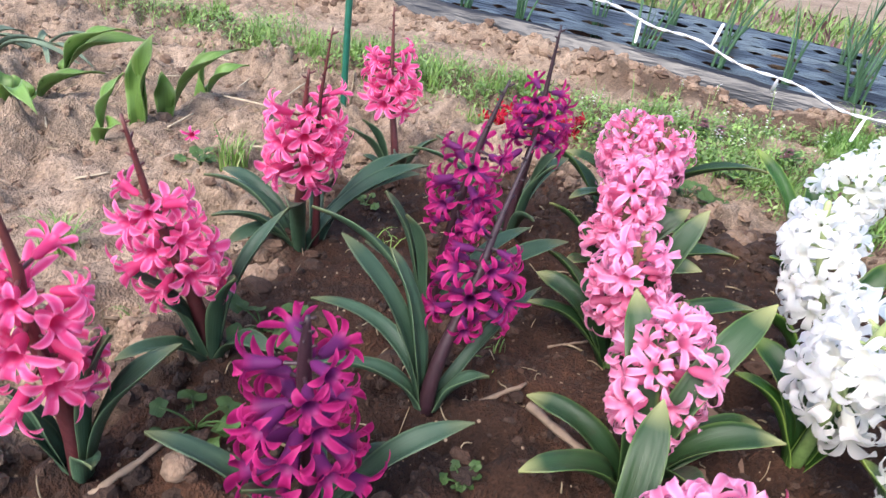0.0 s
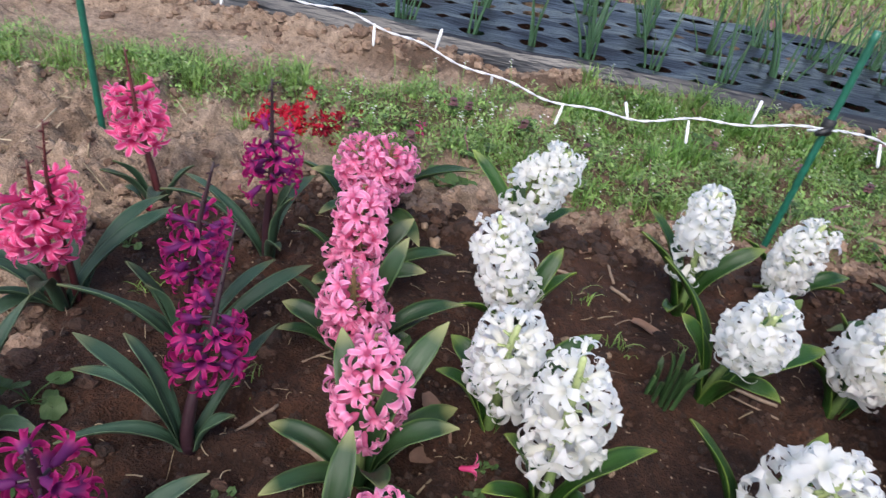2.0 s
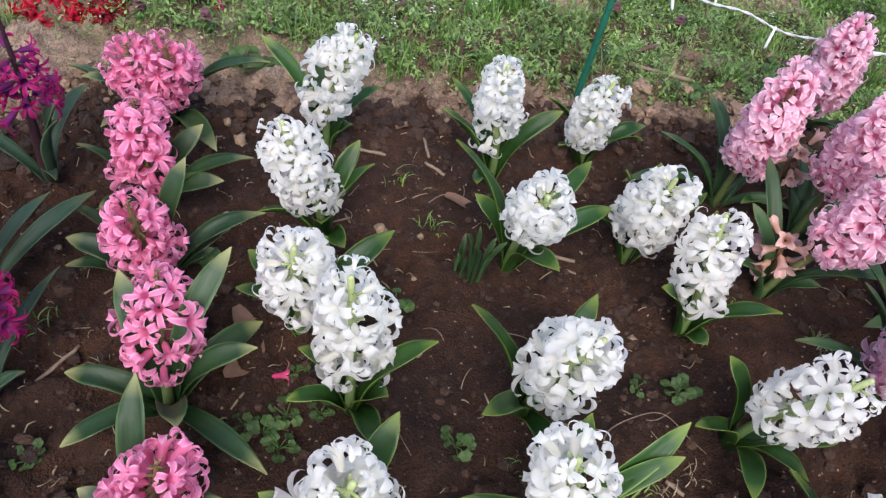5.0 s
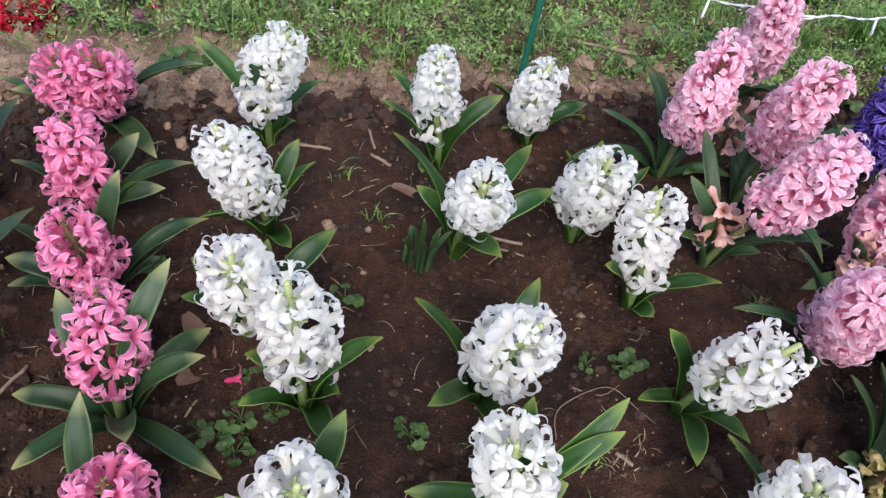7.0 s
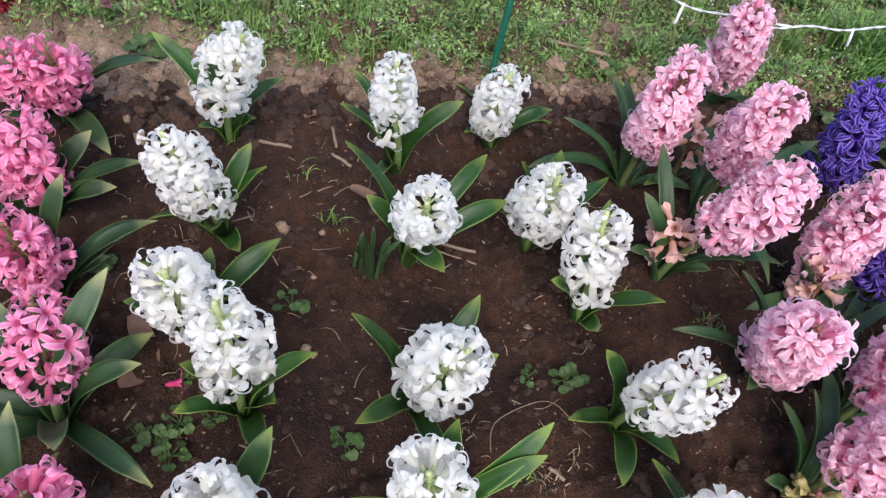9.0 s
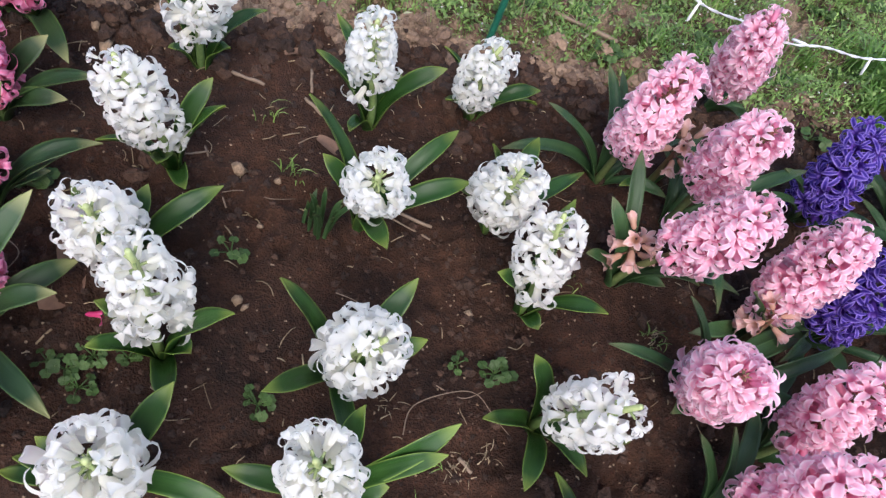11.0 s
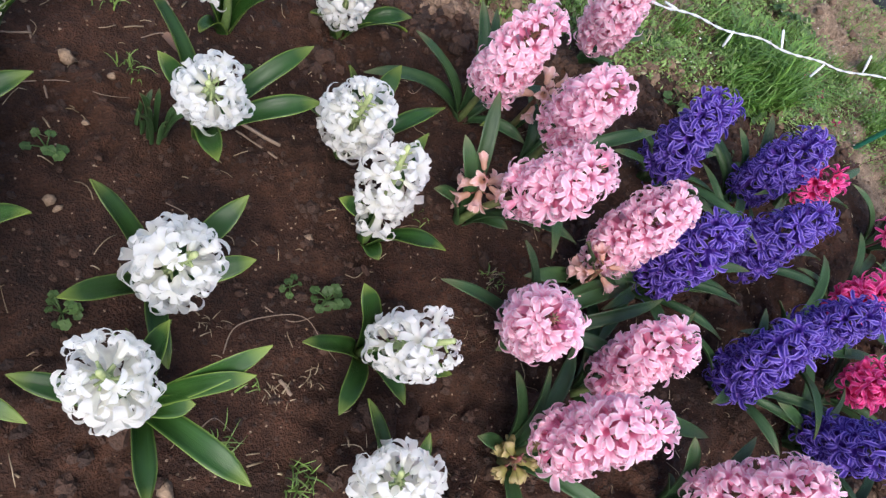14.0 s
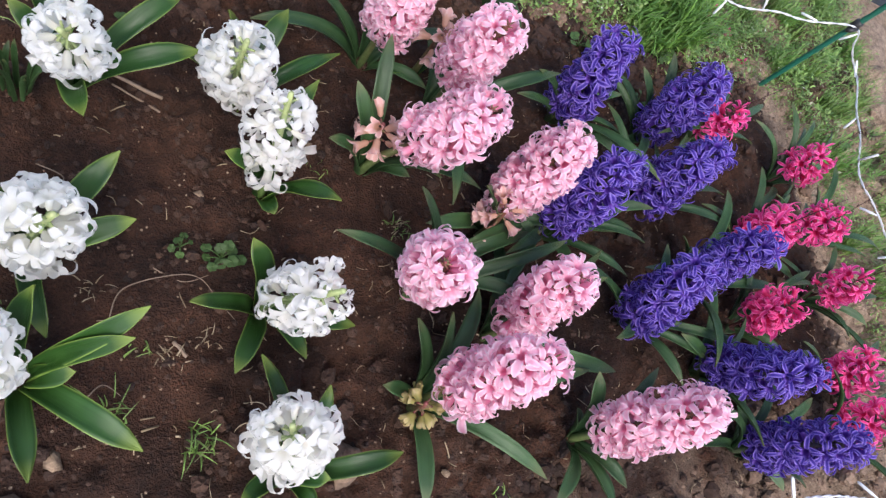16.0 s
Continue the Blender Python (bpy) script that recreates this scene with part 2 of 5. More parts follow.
def plain(name, colour, rough=0.5, grain=120, depth=0.35, metal=0.0):
    m, nt, b, out = material(name)
    n = noise_of(nt, grain, 4)
    col = mix(nt, colour, ramp(nt, n, (0.3, 0.7), (0.7, 1.2)), depth * 2, "MULTIPLY")
    nt.links.new(col, b.inputs["Base Color"])
    b.inputs["Roughness"].default_value, b.inputs["Metallic"].default_value = rough, metal
    bump_of(nt, b, n, 0.25, 0.001)
    return m


STAKE_GREEN = plain("green_plastic_coat", (0.010, 0.110, 0.070), 0.4)
CLIP_BLACK = plain("black_plastic", (0.012, 0.012, 0.013), 0.5)
CORD_WHITE = plain("white_cable", (0.56, 0.57, 0.59), 0.4, 300, 0.2)
BULB_WHITE = plain("white_bulb", (0.80, 0.81, 0.83), 0.25, 60, 0.1)
STICK_DRY = plain("dry_stick", (0.21, 0.15, 0.105), 0.8, 220)
STRAW_PALE = plain("pale_straw", (0.44, 0.36, 0.25), 0.7, 220)
LEAF_DEAD = plain("dead_brown_leaf", (0.15, 0.085, 0.055), 0.75, 140)
LEAF_PALE = plain("wilted_pale_leaf", (0.11, 0.155, 0.10), 0.75, 90)


def film_material():
    m, nt, b, out = material("black_mulch_film")
    mp = nt.nodes.new("ShaderNodeMapping")
    mp.inputs["Scale"].default_value = (2.2, 20.0, 16.0)
    nt.links.new(nt.nodes.new("ShaderNodeTexCoord").outputs["Object"], mp.inputs[0])
    w = noise_of(nt, 1.6, 3, 0.55, mp.outputs[0])
    dust = noise_of(nt, 6, 5, 0.6)
    nt.links.new(mix(nt, (0.010, 0.011, 0.014), (0.17, 0.165, 0.155), ramp(nt, dust, (0.60, 0.0), (0.95, 0.20))), b.inputs["Base Color"])
    nt.links.new(ramp(nt, dust, (0.3, 0.28), (0.8, 0.44)), b.inputs["Roughness"])
    b.inputs["Specular IOR Level"].default_value = 0.5
    fine = noise_of(nt, 5.5, 3, 0.6, mp.outputs[0])
    bump_of(nt, b, mix(nt, w, fine, 0.3), 0.8, 0.013)
    return m


FILM = film_material()


# ---- building helpers ----
def mesh_of(name, verts, faces, uvs=None, smooth=True):
    me = bpy.data.meshes.new(name)
    me.from_pydata([tuple(v) for v in verts], [], faces)
    if uvs is not None:
        layer = me.uv_layers.new(name="UVMap")
        idx = np.empty(len(me.loops), dtype=np.int32)
        me.loops.foreach_get("vertex_index", idx)
        layer.data.foreach_set("uv", np.asarray(uvs, dtype=np.float32)[idx].ravel())
    if smooth:
        me.polygons.foreach_set("use_smooth", [True] * len(me.polygons))
    me.update()
    return me


def part(name, me, mat, parent=None, label="", m=None):
    if not me.materials:
        me.materials.append(mat)
    ob = new(name, me)
    if parent is not None:
        ob.parent = parent
    if m is not None:
        ob.matrix_basis = m
    if label:
        tagged(ob, label)
    return ob


def root(name, place, label, category, group="", kind=""):
    ob = new(name)
    ob.empty_display_size = 0.02
    ob.location = place
    return tagged(ob, label, category, group, kind)


class Build:
    """Collects vertices, faces and uvs of one mesh."""

    def __init__(self):
        self.v, self.f, self.uv = [], [], []

    def add(self, verts, faces, uvs=None):
        n = len(self.v)
        self.v += [tuple(p) for p in verts]
        self.f += [tuple(i + n for i in f) for f in faces]
        self.uv += list(uvs) if uvs is not None else [(0.5, 0.5)] * len(verts)

    def tube(self, path, radii, sides=8, cap=True):
        pts = [Vector(p) for p in path]
        verts, uvs, faces = [], [], []
        ref = Vector((0.3, 1, 0.2)).normalized()
        for i, p in enumerate(pts):
            d = (pts[min(i + 1, len(pts) - 1)] - pts[max(i - 1, 0)]).normalized()
            a = d.cross(ref)
            a = a.normalized() if a.length > 1e-4 else d.orthogonal().normalized()
            c = d.cross(a)
            r = radii[i] if hasattr(radii, "__len__") else radii
            for k in range(sides):
                w = 2 * math.pi * k / sides
                verts.append(p + a * (r * math.cos(w)) + c * (r * math.sin(w)))
                uvs.append((k / sides, i / (len(pts) - 1)))
        for i in range(len(pts) - 1):
            for k in range(sides):
                k2 = (k + 1) % sides
                faces.append((i * sides + k, i * sides + k2, (i + 1) * sides + k2, (i + 1) * sides + k))
        if cap:
            faces.append(tuple(reversed(range(sides))))
            faces.append(tuple(range((len(pts) - 1) * sides, len(pts) * sides)))
        self.add(verts, faces, uvs)

    def mesh(self, name, smooth=True):
        return mesh_of(name, self.v, self.f, self.uv, smooth)


def bezier(p0, p1, p2, p3, n):
    p0, p1, p2, p3 = (Vector(p) for p in (p0, p1, p2, p3))
    out = []
    for i in range(n + 1):
        t = i / n
        s = 1 - t
        out.append(p0 * s ** 3 + p1 * (3 * s * s * t) + p2 * (3 * s * t * t) + p3 * t ** 3)
    return out


# value noise on numpy arrays
TABLE = nrng.random((256, 256))


def vnoise(x, y, freq, shift=0.0):
    u, v = np.asarray(x) * freq + shift + 100.0, np.asarray(y) * freq + shift * 1.7 + 100.0
    i, j = np.floor(u).astype(int), np.floor(v).astype(int)
    a, b = u - i, v - j
    a, b = a * a * (3 - 2 * a), b * b * (3 - 2 * b)
    g = lambda p, q: TABLE[p % 256, q % 256]
    return (g(i, j) * (1 - a) + g(i + 1, j) * a) * (1 - b) + (g(i, j + 1) * (1 - a) + g(i + 1, j + 1) * a) * b


def smooth(a, b, x):
    t = np.clip((np.asarray(x) - a) / (b - a), 0, 1)
    return t * t * (3 - 2 * t)


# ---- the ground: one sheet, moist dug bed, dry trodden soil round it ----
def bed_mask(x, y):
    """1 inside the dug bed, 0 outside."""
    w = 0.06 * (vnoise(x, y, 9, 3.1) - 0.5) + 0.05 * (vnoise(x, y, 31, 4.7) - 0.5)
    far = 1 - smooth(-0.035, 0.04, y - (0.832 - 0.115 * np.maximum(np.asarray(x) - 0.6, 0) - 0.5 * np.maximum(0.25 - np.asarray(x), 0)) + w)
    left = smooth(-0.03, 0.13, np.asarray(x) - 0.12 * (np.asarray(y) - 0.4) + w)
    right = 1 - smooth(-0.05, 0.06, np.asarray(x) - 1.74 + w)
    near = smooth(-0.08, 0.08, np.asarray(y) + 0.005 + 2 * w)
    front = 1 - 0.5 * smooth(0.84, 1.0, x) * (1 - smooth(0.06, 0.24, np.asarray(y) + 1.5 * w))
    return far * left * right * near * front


def film_bed(x, y):
    """1 in the hollow under the mulch film, 0 outside."""
    q = np.asarray(y) + 0.2 * np.asarray(x)
    return smooth(1.46, 1.50, q) * (1 - smooth(1.90, 1.94, q)) * smooth(-1.6, -1.3, x) * (1 - smooth(3.3, 3.6, x))


def ground_height(x, y):
    m = bed_mask(x, y)
    fine = vnoise(x, y, 34, 1.0) * 0.4 + vnoise(x, y, 70, 5.0) * 0.33 + vnoise(x, y, 120, 9.0) * 0.27 - 0.5
    broad = vnoise(x, y, 6, 2.0) - 0.5
    lump = smooth(0.52, 0.8, vnoise(x, y, 22, 7.0))
    rim = np.clip(1 - np.abs(m - 0.35) / 0.35, 0, 1)
    crumb = 0.55 + 1.3 * smooth(0.35, 0.75, vnoise(x, y, 8, 21.0))
    soft = 1 - 0.55 * smooth(1.12, 1.30, np.asarray(y))
    h = soft * fine * crumb * (0.026 + 0.024 * (1 - m)) + broad * 0.012 + soft * lump * (0.004 + 0.012 * (1 - m) + 0.014 * rim)
    q = np.asarray(y) + 0.2 * np.asarray(x)
    heap = np.exp(-((q - 1.432) / 0.034) ** 2) * smooth(-1.6, -1.3, x) * (1 - smooth(3.3, 3.6, x)) * (0.55 + 0.6 * smooth(0.25, 0.75, vnoise(x, y, 7, 81.0))) * (1 + 0.6 * (vnoise(x, y, 24, 83.0) - 0.5))
    return h - 0.012 * (1 - m) - 0.045 * film_bed(x, y) + 0.032 * heap


def spaced(lo, hi, step, reach):
    mid = list(np.arange(lo, hi + step / 2, step))
    out, d, p = [], step, mid[-1]
    while p < reach:
        d *= 1.25
        p += d
        out.append(p)
    low, d, p = [], step, mid[0]
    while p > -reach:
        d *= 1.25
        p -= d
        low.append(p)
    return np.array(low[::-1] + mid + out)


def green_cover(x, y):
    """How thickly the ground is overgrown, 0 to 1."""
    x, y = np.asarray(x, dtype=float), np.asarray(y, dtype=float)
    patch = vnoise(x, y, 5, 11.0) * 0.6 + vnoise(x, y, 13, 13.0) * 0.4
    far = np.maximum(np.where(x < 0.5, 0.95, np.where(x < 0.6, 0.95 - 0.7 * (x - 0.5), 0.88 - 0.205 * (x - 0.6))), 0.70)
    strip = smooth(far - 0.03, far + 0.03, y) * smooth(0.22, 0.42, x)
    def spot(cx, cy, rx, ry):
        return np.exp(-(((x - cx + 0.05 * (patch - 0.5)) / rx) ** 2 + ((y - cy) / ry) ** 2) ** 2)
    bare = spot(0.36, 1.235, 0.085, 0.06) + spot(0.52, 1.235, 0.07, 0.045) + spot(0.66, 1.155, 0.075, 0.05) + spot(1.35, 1.11, 0.07, 0.04) + spot(0.61, 1.11, 0.05, 0.03) + spot(1.88, 0.95, 0.13, 0.13) + spot(1.72, 0.62, 0.08, 0.10) + spot(1.80, 0.70, 0.05, 0.05) + spot(1.70, 0.80, 0.05, 0.03) + 0.5 * spot(1.13, 0.90, 0.06, 0.03)
    strip = strip * np.clip(1 - 1.1 * bare, 0, 1) * smooth(0.14, 0.40, patch + 0.08) * (1 - 0.7 * smooth(1.60, 1.70, x) * smooth(0.35, 0.55, vnoise(x, y, 9, 71.0)))
    def clump(cx, cy, rx, ry):
        return np.exp(-(((x - cx) / rx) ** 2 + ((y - cy) / ry) ** 2))
    left = clump(-0.20, 1.18, 0.13, 0.085) + clump(0.04, 1.17, 0.09, 0.09) + clump(0.20, 1.12, 0.11, 0.07) + 0.8 * clump(-0.42, 1.21, 0.14, 0.07) + 0.5 * clump(-0.05, 1.09, 0.05, 0.03)
    left = left * smooth(0.30, 0.52, patch + 0.3 * (vnoise(x, y, 17, 31.0) - 0.5))
    right = smooth(1.80, 1.90, x) * (1 - smooth(0.72, 0.80, y)) + 0.5 * smooth(1.45, 1.6, x) * smooth(0.62, 0.72, y)
    right = right * smooth(0.42, 0.60, patch + 0.25 * (vnoise(x, y, 22, 41.0) - 0.5))
    near = smooth(0.0, 0.1, -0.06 - y)
    beyond = smooth(1.985, 2.08, y + 0.2 * x) * (0.15 + 0.75 * smooth(0.40, 0.62, patch))
    film = (y + 0.2 * x > 1.42) & (y + 0.2 * x < 1.985)
    rough = np.where(y > 1.5, np.maximum(np.maximum(-0.8 - x, x - 2.9), y - 2.4), np.maximum(np.maximum(-0.55 - x, x - 2.15), -0.2 - y))
    fade = 1 - smooth(-0.15, 0.15, rough + 0.3 * (vnoise(x, y, 3, 51.0) - 0.5))
    return np.clip(np.where(film, 0, strip + left + right * 0.8 + near * 0.5 + beyond) * fade, 0, 1)


def make_ground():
    xs, ys = spaced(-0.75, 2.2, 0.0052, 60), spaced(-0.12, 1.52, 0.0052, 60)
    X, Y = np.meshgrid(xs, ys, indexing="ij")
    Z = ground_height(X, Y)
    keep = (1 - smooth(0.0, 0.10, np.maximum(np.maximum(-0.75 - X, X - 2.2), 0))) * (1 - smooth(0.0, 0.15, np.maximum(np.maximum(-0.12 - Y, Y - 1.55), 0)))
    Z = Z * keep - 0.045 * film_bed(X, Y) * (1 - keep)
    nx, ny = len(xs), len(ys)
    verts = np.stack([X, Y, Z], -1).reshape(-1, 3)
    i, j = np.meshgrid(np.arange(nx - 1), np.arange(ny - 1), indexing="ij")
    a = (i * ny + j).ravel()
    faces = np.stack([a, a + ny, a + ny + 1, a + 1], 1)
    me = bpy.data.meshes.new("ground")
    me.from_pydata(verts, [], faces.tolist())
    me.polygons.foreach_set("use_smooth", [True] * len(me.polygons))
    # moist bed, darker soil under weeds; shade inside the film's holes painted dark
    at = me.attributes.new("moist_shade", "FLOAT", "POINT")
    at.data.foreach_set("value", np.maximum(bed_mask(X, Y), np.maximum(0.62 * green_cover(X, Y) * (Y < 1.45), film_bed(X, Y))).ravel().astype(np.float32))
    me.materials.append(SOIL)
    me.update()
    return tagged(new("ground", me), "dug dark brown garden soil, pale and dry at the edges", "ground", kind="structure")


ground = make_ground()


def gz(x, y):
    return float(ground_height(x, y))


def lump_shape(b, x, y, z, r, seed_rng, flat=0.7):
    """A low, angular lump of earth or stone, sunk a little."""
    rows, cols = (3, 5) if r < 0.0028 else (5, 9)
    verts, faces = [], []
    yaw = seed_rng.random() * 6.28
    ex, ey = seed_rng.uniform(0.8, 1.3), seed_rng.uniform(0.7, 1.1)
    verts.append((x, y, z + r * flat * seed_rng.uniform(0.8, 1.1)))
    for i in range(1, rows):
        th = math.pi * 0.72 * i / (rows - 1)
        for k in range(cols):
            w = 2 * math.pi * (k + 0.5 * (i % 2)) / cols
            q = r * seed_rng.uniform(0.66, 1.22)
            dx, dy = q * math.sin(th) * math.cos(w) * ex, q * math.sin(th) * math.sin(w) * ey
            verts.append((x + dx * math.cos(yaw) - dy * math.sin(yaw), y + dx * math.sin(yaw) + dy * math.cos(yaw), z + q * math.cos(th) * flat))
    for k in range(cols):
        faces.append((0, 1 + k, 1 + (k + 1) % cols))
    for i in range(rows - 2):
        for k in range(cols):
            p, q = 1 + i * cols, 1 + (i + 1) * cols
            faces.append((p + k, q + k, q + (k + 1) % cols, p + (k + 1) % cols))
    b.add(verts, faces)


def scatter_clods():
    r = random.Random(21)
    wet, dry = Build(), Build()
    lumps = {}
    for kind, mat in (("wet", LUMP_WET), ("dry", LUMP_DRY)):
        for k in range(8):
            one = Build()
            lump_shape(one, 0, 0, 0, 0.010, r, 0.78)
            lumps[kind, k] = one.mesh("clod", False)
            lumps[kind, k].materials.append(mat)
    singles = []

    def lay(moist_shade, x, y, size, flat=0.7):
        """A large clod in the bed or on its rim is a piece of its own; crumbs are joined."""
        if size > 0.0078 and 0.15 < x < 1.72 and 0.05 < y < 0.92 and len(singles) < 300:
            me = lumps["wet" if moist_shade else "dry", r.randrange(8)]
            singles.append(part("clod", me, LUMP_WET, ground, m=pose(x, y, gz(x, y), 0, 0, r.uniform(0, 360)) @ Matrix.Scale(size / 0.010, 4)))
        else:
            lump_shape(wet if moist_shade else dry, x, y, gz(x, y), size, r, flat)

    for _ in range(21000):
        x, y = r.uniform(-0.7, 2.15), r.uniform(-0.08, 1.24)
        m = float(bed_mask(x, y))
        s = 0.0011 + 0.0036 * r.random() ** 3
        if 0.08 < m < 0.8 and r.random() < 0.8:
            s = 0.0035 + 0.010 * r.random() ** 3
        elif m < 0.1 and r.random() < 0.14:
            s = 0.003 + 0.008 * r.random() ** 2
        elif m > 0.8 and float(vnoise(x, y, 8, 21.0)) > 0.55 and r.random() < 0.16:
            s = 0.003 + 0.007 * r.random() ** 2
        elif m > 0.8 and r.random() < 0.07:
            s = 0.004 + 0.006 * r.random() ** 2
        lay(m > 0.62 + 0.2 * (r.random() - 0.5), x, y, s)
    for _ in range(2600):
        x = r.uniform(0.2, 1.75)
        y = 0.815 - 0.13 * max(x - 0.6, 0) + r.gauss(0, 0.035)
        m = float(bed_mask(x, y))
        lay(m > 0.86 + 0.2 * (r.random() - 0.5), x, y, 0.0025 + 0.010 * r.random() ** 2.6, 0.8)
    for _ in range(9000):
        x, y = r.uniform(0.05, 1.72), r.uniform(0.0, 0.82)
        if float(vnoise(x, y, 11, 61.0)) + 0.35 * float(vnoise(x, y, 40, 63.0)) > 0.62:
            lump_shape(wet, x, y, gz(x, y), 0.0010 + 0.0030 * r.random() ** 2.5, r, 0.85)
    for _ in range(2200):
        x = r.uniform(-0.8, 1.8)
        y = 1.425 - 0.2 * x + r.gauss(0, 0.035)
        if y + 0.2 * x < 1.455:
            lump_shape(dry, x, y, gz(x, y), 0.002 + 0.011 * r.random() ** 3, r, 0.8)
    grit = Build()
    for _ in range(5200):
        x, y = r.uniform(-0.6, 1.8), r.uniform(-0.05, 1.1)
        lump_shape(grit, x, y, gz(x, y), 0.0005 + 0.0015 * r.random() ** 4, r)
    tagged(part("grit", grit.mesh("grit"), PEBBLE), "pale specks of grit on the soil", "grit", kind="stuff")
    tagged(part("soil_clods", wet.mesh("soil_clods", False), CLOD_WET), "moist dark brown crumbs and clods of soil", "soil", kind="stuff")
    tagged(part("dry_clods", dry.mesh("dry_clods", False), CLOD_DRY), "dry tan clods of earth along the edge of the bed", "soil", kind="stuff")


scatter_clods()


# ---- hyacinths ----
def floret_mesh(kind, seed, tube_len, petal_len, petal_w, curl, open_angle, hook=1.7):
    """One bell-shaped flower: a tube along +Z that opens into six recurved petals."""
    r = random.Random(seed)
    verts, uvs, faces = [], [], []
    sides = 24
    prof = [(0.0, 0.0015), (0.22, 0.0034), (0.6, 0.0036), (1.0, 0.0050)]
    for i, (q, rad) in enumerate(prof):
        for k in range(sides):
            w = 2 * math.pi * k / sides
            verts.append((rad * math.cos(w), rad * math.sin(w), q * tube_len))
            uvs.append((0.5 + 0.5 * math.cos(w * 3), 0.4 * q))
    for i in range(len(prof) - 1):
        for k in range(sides):
            k2 = (k + 1) % sides
            faces.append((i * sides + k, i * sides + k2, (i + 1) * sides + k2, (i + 1) * sides + k))
    mouth = (len(prof) - 1) * sides
    steps = 7
    for p in range(6):
        first = [mouth + (4 * p + c - 2) % sides for c in range(5)]
        az = 2 * math.pi * p / 6
        ln, wd = petal_len * r.uniform(0.86, 1.1), petal_w * r.uniform(0.88, 1.1) * (1.12 if p % 2 else 0.92)
        bend, lift = curl * (r.uniform(0.4, 0.75) if r.random() < 0.45 else r.uniform(0.9, 1.3)), open_angle + r.uniform(-0.22, 0.22)
        sway = r.uniform(-1, 1) * 0.006
        rad, z = prof[-1][1], tube_len
        rows = [first]
        for i in range(1, steps + 1):
            t = i / steps
            ang = lift + bend * t ** hook
            rad += ln / steps * math.sin(ang)
            z += ln / steps * math.cos(ang)
            half = 0.5 * wd * (0.66 + 0.5 * math.sin(math.pi * min(1, t * 0.92 + 0.04))) * (1 - t ** 6 * 0.74)
            nr, nz = -math.cos(ang), math.sin(ang)
            row = []
            for c in (-1, -0.5, 0, 0.5, 1):
                dish = 0.30 * half * (c * c - 0.4) * (1.0 - 0.5 * t)
                rr, zz, side = rad + nr * dish, z + nz * dish, c * half + sway * t * t
                row.append(len(verts))
                verts.append((rr * math.cos(az) - side * math.sin(az), rr * math.sin(az) + side * math.cos(az), zz))
                uvs.append((0.5 + 0.5 * c, 0.4 + 0.6 * t))
            rows.append(row)
        for i in range(steps):
            for c in range(4):
                faces.append((rows[i][c], rows[i][c + 1], rows[i + 1][c + 1], rows[i + 1][c]))
    b = Build()
    b.add(verts, faces, uvs)
    me = b.mesh("floret")
    me.materials.append(PETAL[kind])
    return me


FLORET_FORM = {  # tube, petal length, petal width, curl, opening (radians), how late the petal hooks back
    "white": (0.0165, 0.0234, 0.0080, 4.3, 0.94, 2.1),
    "blush": (0.0182, 0.0176, 0.0064, 4.0, 0.86, 1.9),
    "rose": (0.0165, 0.0212, 0.0060, 4.3, 0.90, 1.9),
    "coral": (0.0175, 0.0160, 0.0060, 2.0, 0.82),
    "plum": (0.0185, 0.0150, 0.0050, 2.0, 0.80),
    "violet": (0.0165, 0.0185, 0.0044, 2.9, 0.90),
    "crimson": (0.0140, 0.0155, 0.0046, 2.1, 0.85),
    "scarlet": (0.0140, 0.0160, 0.0058, 1.3, 0.75),
    "wine": (0.0140, 0.0150, 0.0052, 1.5, 0.75),
    "faded": (0.0130, 0.0100, 0.0066, 1.3, 0.30),
    "straw": (0.0085, 0.0060, 0.0050, -0.5, 0.15),
}
FLORETS = {k: [floret_mesh(k, 11 * i + hash_k, *FLORET_FORM[k]) for i in range(8)] for hash_k, k in enumerate(FLORET_FORM)}

# length of the flower head, number of florets, bare tip, upward turn of the top florets, width of leaf
HEAD = {
    "white": (0.073, 30, 0.000, 38, 0.0195),
    "blush": (0.104, 76, 0.010, 52, 0.0175),
    "rose": (0.056, 33, 0.016, 40, 0.0195),
    "coral": (0.054, 20, 0.042, 15, 0.0140),
    "plum": (0.056, 22, 0.045, 8, 0.0135),
    "violet": (0.106, 72, 0.000, 60, 0.0135),
    "crimson": (0.042, 26, 0.070, 25, 0.0115),
    "faded": (0.022, 9, 0.000, 55, 0.015),
    "straw": (0.030, 14, 0.000, 50, 0.015),
}
LABEL = {
    "white": ("white hyacinth with curled petals, in full bloom in dark soil", "white hyacinths"),
    "blush": ("pale pink hyacinth with a dense flower head, in full bloom", "pale pink hyacinths"),
    "rose": ("rose pink hyacinth with curled petals and broad green leaves", "rose pink hyacinths"),
    "coral": ("deep pink hyacinth fading, bare maroon stem tip above the flowers", "deep pink hyacinths"),
    "plum": ("plum purple hyacinth fading, bare blackish stem tip above the flowers", "plum purple hyacinths"),
    "violet": ("violet blue hyacinth with a dense flower head, in full bloom", "violet blue hyacinths"),
    "crimson": ("small crimson pink hyacinth fading, thin dark stem tip", "crimson hyacinths"),
    "faded": ("withered peach coloured hyacinth head with few limp florets", "withered hyacinths"),
    "straw": ("withered yellowish hyacinth head with dry buds", "withered hyacinths"),
}


